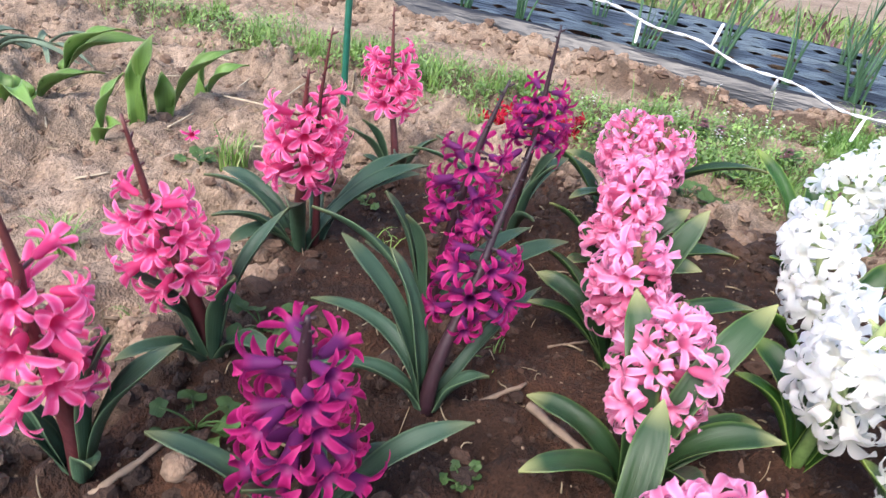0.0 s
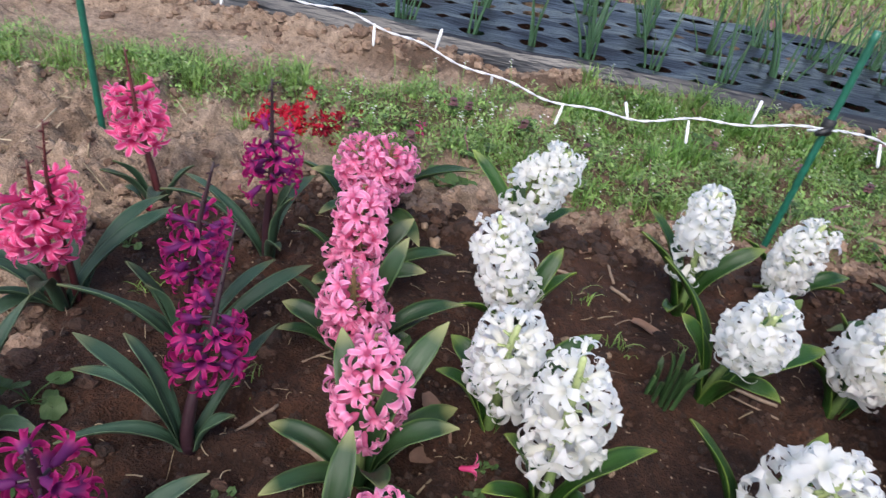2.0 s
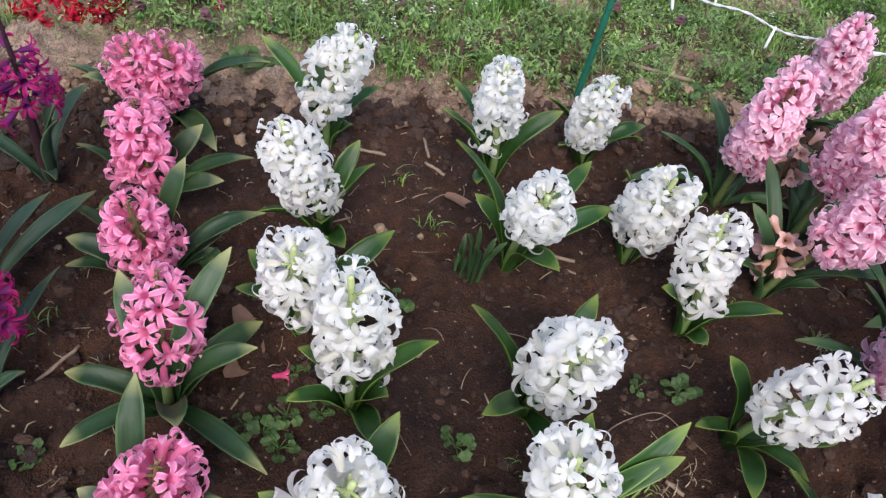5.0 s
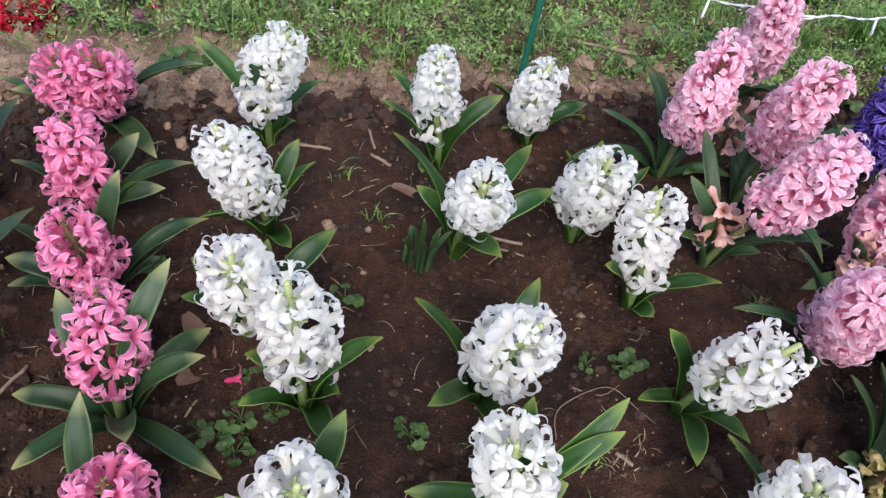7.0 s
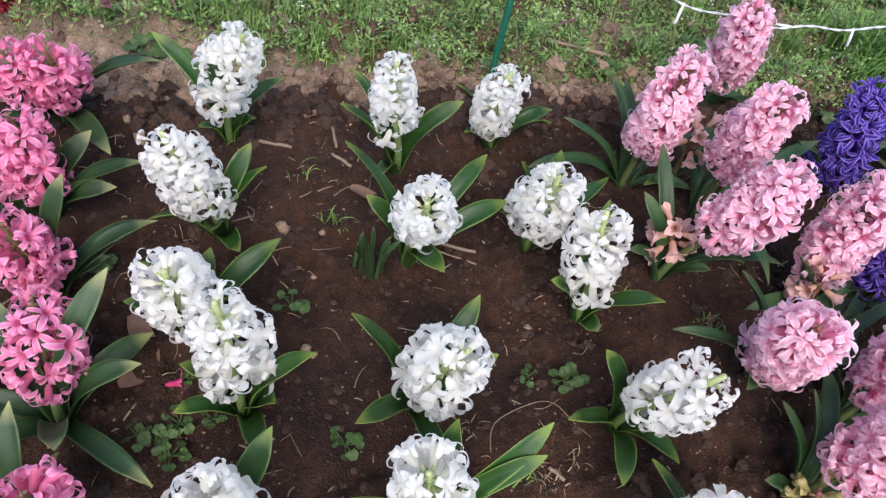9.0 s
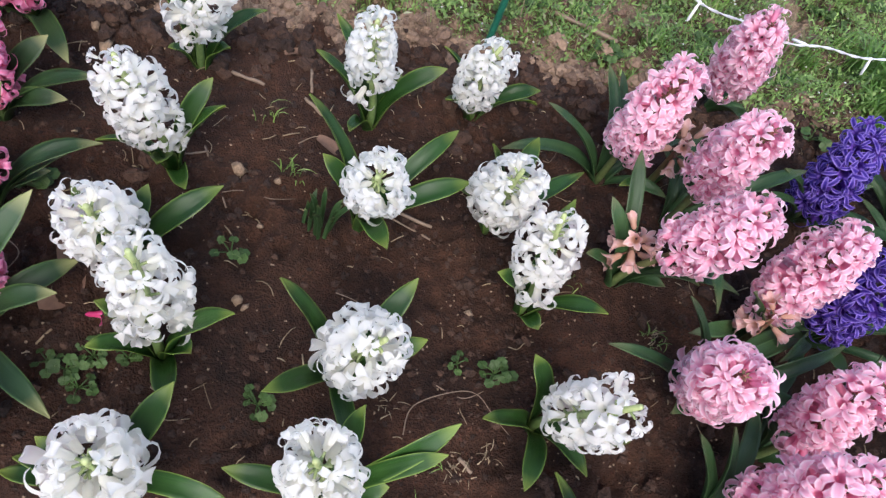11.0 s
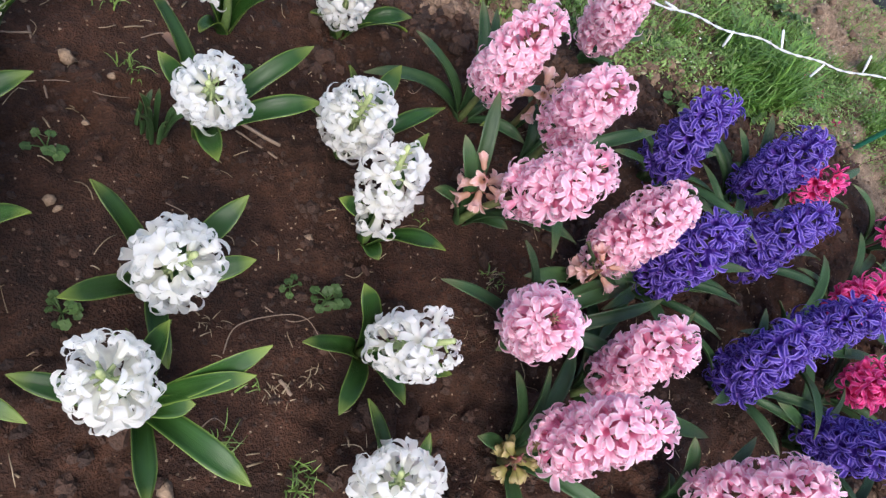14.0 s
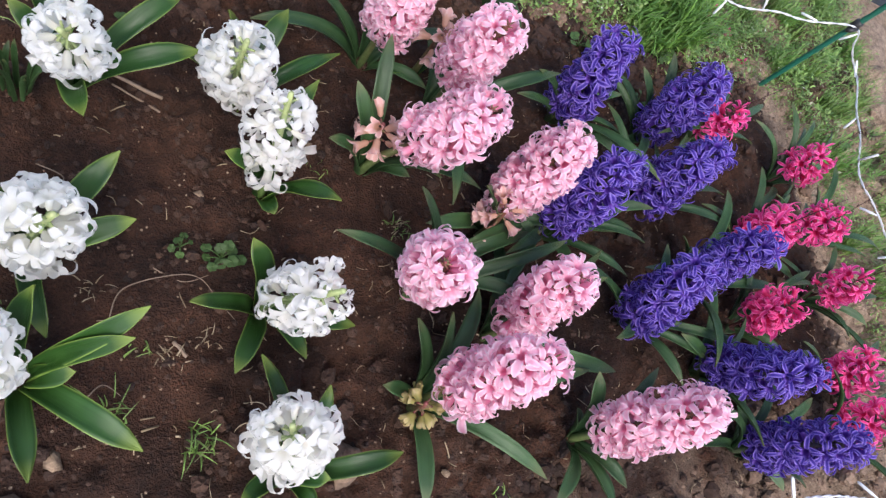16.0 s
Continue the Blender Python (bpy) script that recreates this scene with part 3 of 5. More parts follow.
def strap_leaf(azimuth, reach, tip_z, width, r, wave=0.0, taper=0.70, power=2.5):
    """A channelled strap leaf that rises from the bulb and arches outward to its tip."""
    a = radians(azimuth)
    d, up = Vector((math.cos(a), math.sin(a), 0)), Vector((0, 0, 1))
    side = Vector((-d.y, d.x, 0))
    p0 = d * 0.006 + up * -0.004
    tip = d * reach + up * tip_z
    flat = max(0.0, min(1.0, 1.15 - tip_z / max(reach, 0.01)))
    rise = max(tip_z * 0.7, (0.026 + 0.10 * reach) * flat)
    p1 = d * (0.008 + 0.10 * reach) + up * rise * 0.8
    p2 = d * (0.55 * reach) + up * (max(tip_z * (0.82 + 0.18 * flat), 0.5 * rise) + (0.15 * reach + 0.004) * flat)
    drift = side * r.uniform(-0.07, 0.07) * reach
    p1, p2 = p1 + drift, p2 + drift * 1.4
    n = 15
    path = bezier(p0, p1, p2, tip, n)
    twist = r.uniform(-0.75, 0.75)
    cols = (-1, -0.62, 0, 0.62, 1)
    verts, uvs, faces = [], [], []
    for layer in (0, 1):
        for i, p in enumerate(path):
            s = i / n
            t = (path[min(i + 1, n)] - path[max(i - 1, 0)]).normalized()
            across = (side * math.cos(twist * s) + t.cross(side) * math.sin(twist * s)).normalized()
            nrm = across.cross(t)
            if nrm.dot(up) + 0.6 * nrm.dot(-d) < 0:
                nrm = -nrm
            half = 0.5 * width * (0.66 + 0.34 * math.sin(math.pi * min(1, s * 0.8 + 0.02))) * (1 - max(0, (s - taper) / (1 - taper)) ** power) + 0.0004
            deep = 0.72 * (1 - 0.55 * s)
            for c in cols:
                w = wave * math.sin(s * 9 + c * 2) * half * abs(c)
                q = p + across * (c * half * (1 - 0.12 * deep)) + nrm * (abs(c) ** 1.6 * half * deep + w)
                if layer:
                    q = q - nrm * (0.0016 * (1 - abs(c) ** 3) + 0.0003)
                verts.append(q)
                uvs.append((0.5 + 0.5 * c, s))
    m = (n + 1) * 5
    for i in range(n):
        for c in range(4):
            q = i * 5 + c
            faces.append((q, q + 1, q + 6, q + 5))
            faces.append((m + q + 5, m + q + 6, m + q + 1, m + q))
        for c in (0, 4):
            q = i * 5 + c
            faces.append((q, q + 5, m + q + 5, m + q) if c == 0 else (q + 5, q, m + q, m + q + 5))
    return mesh_of("leaf", verts, faces, uvs)


LEANING = {
    "white": "white hyacinth in full bloom, heavy flower head leaning over the soil",
    "blush": "pale pink hyacinth in full bloom, long flower head leaning over",
    "violet": "violet blue hyacinth with a dense flower head leaning over",
}
count = [0]


def hyacinth(kind, base, top, leaves, label="", size=1.0, tip_length=None, length=None, reach=None, nod=None, loose=1.0):
    count[0] += 1
    r = random.Random(100 + count[0])
    usual, florets, bare, rise, width = HEAD[kind]
    if length is None:
        length = usual * min(1, size + 0.15)
        florets *= size ** 1.5
    else:
        florets *= 0.35 + 0.65 * length / usual
    reach = reach or (size if size > 1 else min(1, size + 0.2))
    bare = bare if tip_length is None else tip_length
    z0 = gz(*base)
    if not label and math.hypot(top[0] - base[0], top[1] - base[1]) > 0.028 and kind in LEANING:
        label = LEANING[kind]
    plant = root("hyacinth", (base[0], base[1], z0), label or LABEL[kind][0], "flower", LABEL[kind][1])
    apex = Vector((top[0] - base[0], top[1] - base[1], top[2] - z0))
    apex -= (Vector(nod).normalized() if nod else apex.normalized()) * (0.003 if kind == "white" else 0.012)
    # stem with its bare tip
    b = Build()
    bend = Vector((r.uniform(-0.006, 0.006), r.uniform(-0.006, 0.006), 0))
    tip = apex + apex.normalized() * bare * r.uniform(0.8, 1.25) + Vector((r.uniform(-1, 1), r.uniform(-1, 1), 0)) * bare * (0.3 if kind == "crimson" else 0.12)
    axis = Vector(nod).normalized() if nod else apex.normalized()
    path = bezier((0, 0, -0.01), Vector((0, 0, apex.z * 0.35)) + bend, apex - axis * (0.42 * apex.length) - bend, apex, 10)
    thick = {"plum": 0.0060, "coral": 0.0066, "crimson": 0.0024, "violet": 0.0048}.get(kind, 0.0048) * size
    radii = [thick * (1 - (0.62 if bare > 0.03 else 0.48) * i / 10) for i in range(11)]
    full, rad = list(path), list(radii)
    if bare:
        for i in range(1, 6):
            full.append(apex.lerp(tip, i / 5))
            rad.append(radii[-1] * (1 - 0.62 * i / 5))
    else:
        full.append(apex + axis * 0.002)
        rad.append(0.0016)
    b.tube(full, rad, 8)
    if bare:
        for i in range(9):
            s = (i + 0.5) / 9
            p = apex.lerp(tip, s * 0.95)
            w = i * 2.4
            q = Vector((math.cos(w), math.sin(w), 0.5)) * r.uniform(0.003, 0.006)
            b.tube([p, p + q * 0.6, p + q], [0.0009, 0.0008, 0.0005], 4)
    # florets on a spiral, each on a short stalk
    n = max(4, round(florets * loose))
    lo = max(0.16, 1 - length / max(apex.length, 0.03))
    turn = r.random() * 6.28
    ex = axis.orthogonal().normalized()
    ey = axis.cross(ex)
    placed = []
    for i in range(n):
        s = (i + 0.3) / n
        if kind == "white" and s < 0.5 and r.random() < 0.24:
            continue
        u = lo + (1 - lo) * s * {"white": 0.91, "blush": 0.95}.get(kind, 1.0)
        k = min(9, int(u * 10))
        p = path[k].lerp(path[k + 1], u * 10 - k)
        w = turn + i * 2.39996 + r.uniform(-0.28, 0.28)
        e = radians(-14 + (rise + 14) * s ** 2.2 + r.uniform(-14, 14))
        d = (ex * math.cos(w) + ey * math.sin(w)) * math.cos(e) + axis * math.sin(e)
        d.z -= 0.10 * (1 - s) + (0.45 * (1 - s) ** 5 if kind in ("white", "blush", "rose") else 0)
        d.normalize()
        scale = {"white": 0.92, "rose": 0.92, "blush": 0.94, "plum": 0.86, "coral": 0.94}.get(kind, 1.0) * reach * (1.04 - (0.30 if kind == "white" else 0.2) * s ** 2.5) * r.uniform(0.84, 1.12) * (0.72 if kind == "white" and i > n - 4 else 1)
        q = d.to_track_quat("Z", "Y").to_matrix().to_4x4()
        b.tube([p, p + d * 0.009], [0.0013, 0.0011], 5, cap=False)
        placed.append(Matrix.Translation(p + d * (0.0072 + (0.0075 if kind in ("white", "rose") else 0.0045) * r.random() ** 2 + 0.0028 * math.sin(2 * w + turn + 5 * s))) @ q @ Matrix.Rotation(r.random() * 6.28, 4, "Z") @ Matrix.Scale(scale, 4))
    spike = part("flower_stem", b.mesh("flower_stem"), STEM[kind], plant)
    for m in placed:
        part("floret", FLORETS[kind][r.randrange(len(FLORETS[kind]))], PETAL[kind], spike, m=m)
    mat = LEAF_ROSE if kind == "rose" else LEAF_FRESH if kind in ("white", "faded", "straw") else LEAF_DARK if kind in ("violet", "crimson", "blush") else LEAF_GREY
    extra = [(r.uniform(0, 360), r.uniform(0.07, 0.15), r.uniform(0.02, 0.08)) for _ in range({"violet": 3, "crimson": 3, "blush": 1}.get(kind, 0) if leaves else 0)]
    for az, reach, tz in leaves + extra:
        part("leaf", strap_leaf(az, reach, tz, width * r.uniform(0.82, 1.12), r, wave=0.16), mat, plant)
    return plant


hyacinth("coral", (0.113, 0.446), (0.083, 0.434, 0.132),
         [(-149, 0.051, 0.075), (-118, 0.063, 0.03), (69, 0.073, 0.09), (-13, 0.056, 0.03), (-123, 0.03, 0.06), (-22, 0.03, 0.08)], length=0.058, reach=0.92)
hyacinth("coral", (0.112, 0.595), (0.119, 0.582, 0.140),
         [(-180, 0.089, 0.05), (-143, 0.072, 0.04), (-131, 0.064, 0.02), (48, 0.129, 0.06), (57, 0.136, 0.04), (-71, 0.089, 0.09), (160, 0.098, 0.04)], length=0.042, reach=1.03)
hyacinth("coral", (0.136, 0.796), (0.113, 0.822, 0.129),
         [(-138, 0.058, 0.08), (-76, 0.093, 0.08), (9, 0.043, 0.07), (-132, 0.045, 0.09), (32, 0.03, 0.03), (168, 0.041, 0.03)], size=0.85, length=0.044, reach=0.98)
hyacinth("coral", (0.102, 0.331), (0.096, 0.329, 0.149),
         [(34, 0.058, 0.08), (-153, 0.03, 0.05), (75, 0.03, 0.08), (-31, 0.03, 0.03), (-163, 0.03, 0.06), (11, 0.03, 0.1)], length=0.054, reach=0.93)
hyacinth("plum", (0.235, 0.335), (0.229, 0.335, 0.143),
         [(-172, 0.082, 0.06), (32, 0.082, 0.07), (47, 0.047, 0.05), (-112, 0.042, 0.08), (107, 0.045, 0.03)], tip_length=0.016, length=0.062, reach=1.02)
hyacinth("plum", (0.242, 0.546), (0.261, 0.554, 0.161),
         [(175, 0.044, 0.1), (-133, 0.03, 0.1), (-175, 0.096, 0.08), (41, 0.127, 0.05), (171, 0.059, 0.05), (50, 0.097, 0.06)], tip_length=0.055, length=0.059, reach=0.86)
hyacinth("plum", (0.269, 0.441), (0.288, 0.491, 0.131),
         [(178, 0.065, 0.11), (158, 0.041, 0.1), (160, 0.03, 0.05), (13, 0.036, 0.03), (154, 0.113, 0.02), (59, 0.105, 0.05), (190, 0.090, 0.014)], tip_length=0.05, length=0.047, reach=0.86)
hyacinth("plum", (0.283, 0.691), (0.289, 0.696, 0.163),
         [(-14, 0.03, 0.1), (-31, 0.034, 0.09), (63, 0.087, 0.06), (170, 0.113, 0.06), (-66, 0.056, 0.05), (157, 0.098, 0.07)], length=0.046, reach=0.90)
hyacinth("rose", (0.393, 0.776), (0.405, 0.748, 0.120),
         [(-12, 0.111, 0.09), (-178, 0.076, 0.06), (14, 0.047, 0.08), (-61, 0.102, 0.03), (-143, 0.077, 0.03)], length=0.042, reach=0.96)
hyacinth("rose", (0.381, 0.653), (0.381, 0.659, 0.120),
         [(146, 0.08, 0.05), (2, 0.097, 0.06), (-14, 0.07, 0.05), (31, 0.061, 0.08), (-138, 0.057, 0.04)], length=0.055, reach=0.96)
hyacinth("rose", (0.388, 0.552), (0.381, 0.548, 0.108),
         [(42, 0.049, 0.13), (27, 0.072, 0.04), (18, 0.102, 0.06), (137, 0.099, 0.05), (160, 0.075, 0.05), (171, 0.075, 0.03), (30, 0.055, 0.02)], length=0.042, reach=0.96)
hyacinth("rose", (0.400, 0.423), (0.403, 0.476, 0.105),
         [(50, 0.089, 0.11), (7, 0.071, 0.06), (-48, 0.106, 0.03), (-152, 0.076, 0.03), (161, 0.075, 0.03), (35, 0.092, 0.03), (110, 0.067, 0.1), (-74, 0.055, 0.07)], length=0.042, reach=0.96)
hyacinth("rose", (0.384, 0.332), (0.412, 0.327, 0.117),
         [(83, 0.07, 0.1), (51, 0.05, 0.07), (149, 0.042, 0.04), (-7, 0.06, 0.05)], length=0.042, reach=0.96)
hyacinth("white", (0.559, 0.737), (0.584, 0.716, 0.157),
         [(139, 0.085, 0.11), (26, 0.075, 0.06), (96, 0.056, 0.1), (-174, 0.032, 0.03), (6, 0.03, 0.03)], length=0.088, reach=0.94, nod=(0.40, -0.22, 0.89))
hyacinth("white", (0.538, 0.595), (0.503, 0.609, 0.142),
         [(44, 0.054, 0.09), (17, 0.052, 0.08), (-179, 0.062, 0.04), (-71, 0.047, 0.03), (-99, 0.039, 0.06)], length=0.079, reach=0.89)
hyacinth("white", (0.505, 0.478), (0.501, 0.460, 0.148),
         [(24, 0.092, 0.08), (156, 0.054, 0.04), (125, 0.065, 0.05), (54, 0.045, 0.08)], length=0.067, reach=1.00, nod=(-0.03, -0.27, 0.96))
hyacinth("white", (0.540, 0.405), (0.534, 0.415, 0.168),
         [(-7, 0.06, 0.1), (-172, 0.052, 0.04), (-81, 0.055, 0.04), (-30, 0.03, 0.04), (162, 0.042, 0.08)], length=0.091, reach=0.96, nod=(-0.06, -0.03, 1.00), loose=0.78)
hyacinth("white", (0.511, 0.302), (0.519, 0.288, 0.144),
         [(42, 0.067, 0.1), (149, 0.055, 0.04), (175, 0.067, 0.04), (169, 0.054, 0.06), (-21, 0.101, 0.03), (-51, 0.053, 0.04)], length=0.059, reach=1.09)
hyacinth("white", (0.737, 0.667), (0.719, 0.655, 0.164),
         [(120, 0.083, 0.09), (164, 0.067, 0.09), (7, 0.07, 0.09), (42, 0.038, 0.06), (-136, 0.036, 0.02)], length=0.074, reach=0.88, nod=(-0.04, -0.14, 0.99))
hyacinth("white", (0.860, 0.689), (0.854, 0.674, 0.129),
         [(130, 0.063, 0.06), (2, 0.071, 0.05), (0, 0.074, 0.03), (-176, 0.039, 0.03)], length=0.072, reach=0.88, nod=(0.22, -0.12, 0.97))
hyacinth("white", (0.715, 0.531), (0.707, 0.492, 0.151),
         [(129, 0.087, 0.11), (34, 0.11, 0.08), (8, 0.104, 0.06), (-84, 0.072, 0.08), (149, 0.049, 0.08)], length=0.047, reach=0.95, nod=(-0.19, -0.43, 0.88))
hyacinth("white", (0.858, 0.540), (0.839, 0.511, 0.145),
         [(112, 0.044, 0.1), (56, 0.083, 0.08), (24, 0.119, 0.05), (168, 0.057, 0.07)], length=0.075, reach=1.03, nod=(-0.03, -0.15, 0.99))
hyacinth("white", (0.880, 0.443), (0.873, 0.472, 0.138),
         [(-36, 0.064, 0.077), (169, 0.048, 0.07), (63, 0.09, 0.09), (-79, 0.03, 0.02)], length=0.076, reach=1.03, nod=(0.06, 0.31, 0.95), loose=0.78)
hyacinth("white", (0.685, 0.379), (0.703, 0.356, 0.149),
         [(137, 0.07, 0.1), (-149, 0.076, 0.09), (40, 0.081, 0.09), (9, 0.076, 0.05), (-81, 0.075, 0.02)], length=0.069, reach=1.05, nod=(0.16, -0.16, 0.97))
hyacinth("white", (0.679, 0.279), (0.650, 0.276, 0.154),
         [(16, 0.085, 0.1), (3, 0.072, 0.09), (170, 0.088, 0.05), (74, 0.043, 0.1), (-11, 0.037, 0.04), (-41, 0.105, 0.03), (-85, 0.079, 0.03)], length=0.053, reach=0.95)
hyacinth("white", (0.864, 0.323), (0.892, 0.298, 0.147),
         [(116, 0.045, 0.082), (-175, 0.07, 0.066), (-119, 0.071, 0.04), (-61, 0.062, 0.03), (-19, 0.085, 0.03)], length=0.079, reach=0.88, nod=(0.34, -0.12, 0.93), loose=0.78)
hyacinth("white", (0.875, 0.178), (0.844, 0.207, 0.136),
         [(110, 0.095, 0.09), (66, 0.068, 0.07), (-1, 0.094, 0.05), (-24, 0.03, 0.04), (-159, 0.049, 0.03), (-63, 0.043, 0.02)], length=0.055, reach=1.12)
hyacinth("blush", (1.199, 0.730), (1.148, 0.690, 0.189),
         [(-92, 0.03, 0.03), (15, 0.096, 0.04), (-39, 0.055, 0.02)], length=0.104, reach=1.00, nod=(-0.22, -0.13, 0.97))
hyacinth("blush", (1.009, 0.608), (1.012, 0.604, 0.192),
         [(152, 0.097, 0.08), (96, 0.091, 0.1), (78, 0.106, 0.08), (-32, 0.077, 0.03), (33, 0.031, 0.02), (16, 0.111, 0.05)], length=0.090, reach=1.00, nod=(0.17, 0.12, 0.98))
hyacinth("blush", (1.079, 0.547), (1.049, 0.512, 0.216),
         [(11, 0.159, 0.08), (39, 0.03, 0.05), (66, 0.103, 0.06), (93, 0.075, 0.05)], length=0.095, reach=0.97, nod=(-0.20, -0.34, 0.92))
hyacinth("blush", (0.988, 0.470), (1.041, 0.450, 0.186),
         [(88, 0.096, 0.11), (122, 0.06, 0.09), (-35, 0.042, 0.04), (-19, 0.12, 0.05), (170, 0.053, 0.05)], length=0.072, reach=1.00, nod=(0.23, -0.02, 0.97))
hyacinth("blush", (1.124, 0.410), (1.149, 0.435, 0.176),
         [(177, 0.048, 0.1), (-156, 0.03, 0.08), (-26, 0.057, 0.04), (-169, 0.098, 0.05), (-6, 0.19, 0.03)], length=0.085, reach=0.98, nod=(0.22, 0.14, 0.97))
hyacinth("blush", (1.034, 0.342), (0.964, 0.309, 0.177),
         [(118, 0.073, 0.1), (164, 0.117, 0.07), (8, 0.153, 0.07), (-22, 0.106, 0.05), (-149, 0.048, 0.03)], size=1.2, length=0.100, reach=1.06)
hyacinth("blush", (1.104, 0.280), (1.127, 0.302, 0.149),
         [(28, 0.166, 0.06), (17, 0.162, 0.05), (-23, 0.152, 0.04), (110, 0.035, 0.05)], length=0.075, reach=0.97)
hyacinth("blush", (1.009, 0.222), (1.051, 0.226, 0.178),
         [(108, 0.07, 0.09), (77, 0.072, 0.09), (162, 0.05, 0.05), (-39, 0.153, 0.04), (-99, 0.099, 0.03), (1, 0.19, 0.06)], length=0.090, reach=1.02)
hyacinth("blush", (1.187, 0.159), (1.246, 0.164, 0.168),
         [(40, 0.086, 0.09), (88, 0.061, 0.07), (-136, 0.084, 0.03), (-58, 0.07, 0.03), (96, 0.03, 0.03)], length=0.100, reach=0.95)
hyacinth("violet", (1.271, 0.560), (1.275, 0.581, 0.147),
         [(11, 0.091, 0.05), (169, 0.074, 0.08), (-179, 0.089, 0.05), (-105, 0.047, 0.03)], length=0.093, reach=1.03)
hyacinth("violet", (1.413, 0.539), (1.408, 0.542, 0.162),
         [(84, 0.08, 0.1), (120, 0.073, 0.08), (67, 0.03, 0.07), (0, 0.134, 0.05), (-159, 0.096, 0.03)], length=0.097, reach=0.99)
hyacinth("violet", (1.206, 0.400), (1.223, 0.420, 0.156),
         [(-5, 0.122, 0.04), (-138, 0.124, 0.03), (-38, 0.115, 0.04), (-166, 0.151, 0.05), (-79, 0.06, 0.03)], length=0.094, reach=0.98)
hyacinth("violet", (1.365, 0.437), (1.395, 0.451, 0.148),
         [(-18, 0.151, 0.04), (20, 0.19, 0.04), (-158, 0.111, 0.04), (0, 0.139, 0.05)], length=0.092, reach=1.03)
hyacinth("violet", (1.420, 0.330), (1.417, 0.330, 0.154),
         [(-9, 0.155, 0.04), (49, 0.154, 0.05), (-159, 0.139, 0.04), (124, 0.053, 0.06)], length=0.098, reach=0.98)
hyacinth("violet", (1.301, 0.282), (1.303, 0.304, 0.147),
         [(82, 0.068, 0.09), (-34, 0.114, 0.03), (43, 0.102, 0.07), (-157, 0.071, 0.05), (-20, 0.19, 0.03)], length=0.092, reach=1.03)
hyacinth("violet", (1.412, 0.210), (1.409, 0.179, 0.160),
         [(47, 0.075, 0.06), (-150, 0.084, 0.03), (1, 0.19, 0.04), (151, 0.085, 0.06)], length=0.106, reach=0.98)
hyacinth("violet", (1.439, 0.108), (1.459, 0.099, 0.153),
         [(-59, 0.067, 0.03), (21, 0.094, 0.05), (169, 0.117, 0.03), (20, 0.128, 0.05), (146, 0.105, 0.07)], length=0.092, reach=0.98)
hyacinth("crimson", (1.518, 0.544), (1.528, 0.549, 0.106),
         [(20, 0.19, 0.03), (-6, 0.113, 0.03), (44, 0.12, 0.05)], size=0.8)
hyacinth("crimson", (1.699, 0.487), (1.709, 0.492, 0.106),
         [(87, 0.102, 0.08), (28, 0.173, 0.05), (-29, 0.03, 0.03), (10, 0.141, 0.03), (49, 0.111, 0.07)], size=0.8)
hyacinth("crimson", (1.549, 0.373), (1.559, 0.378, 0.106),
         [(71, 0.109, 0.07), (34, 0.118, 0.06), (-16, 0.075, 0.03), (35, 0.174, 0.05)], "crimson pink hyacinth fading, long thin dark stem tip", size=1.15)
hyacinth("crimson", (1.681, 0.385), (1.691, 0.390, 0.106),
         [(49, 0.139, 0.07), (-9, 0.19, 0.04), (59, 0.079, 0.06), (-13, 0.165, 0.03)], size=0.8)
hyacinth("crimson", (1.502, 0.264), (1.512, 0.269, 0.106),
         [(84, 0.071, 0.06), (-34, 0.066, 0.03), (20, 0.186, 0.04), (-164, 0.046, 0.03)])
hyacinth("crimson", (1.676, 0.291), (1.686, 0.296, 0.106),
         [(-88, 0.068, 0.05), (-10, 0.093, 0.06), (65, 0.073, 0.06), (-37, 0.091, 0.04)], size=0.8)
hyacinth("crimson", (1.630, 0.172), (1.640, 0.177, 0.106),
         [(-13, 0.111, 0.05), (-50, 0.049, 0.03), (15, 0.157, 0.04)], size=0.8)
hyacinth("crimson", (1.624, 0.105), (1.634, 0.110, 0.106),
         [(-20, 0.153, 0.04), (51, 0.055, 0.04), (12, 0.173, 0.04)], size=0.85)
hyacinth("coral", (0.121, 0.606), (0.128, 0.592, 0.156), [(120, 0.10, 0.05), (60, 0.12, 0.06)], size=0.6, tip_length=0.055)
hyacinth("rose", (0.372, 0.778), (0.370, 0.742, 0.126), [(150, 0.09, 0.04)], size=0.65, length=0.042, reach=0.81)
hyacinth("faded", (0.995, 0.480), (0.984, 0.488, 0.085), [])
hyacinth("faded", (1.118, 0.392), (1.108, 0.397, 0.092), [])
hyacinth("faded", (1.075, 0.605), (1.072, 0.600, 0.100), [(200, 0.06, 0.03), (20, 0.05, 0.04)])
hyacinth("straw", (1.003, 0.215), (0.995, 0.215, 0.058), [])



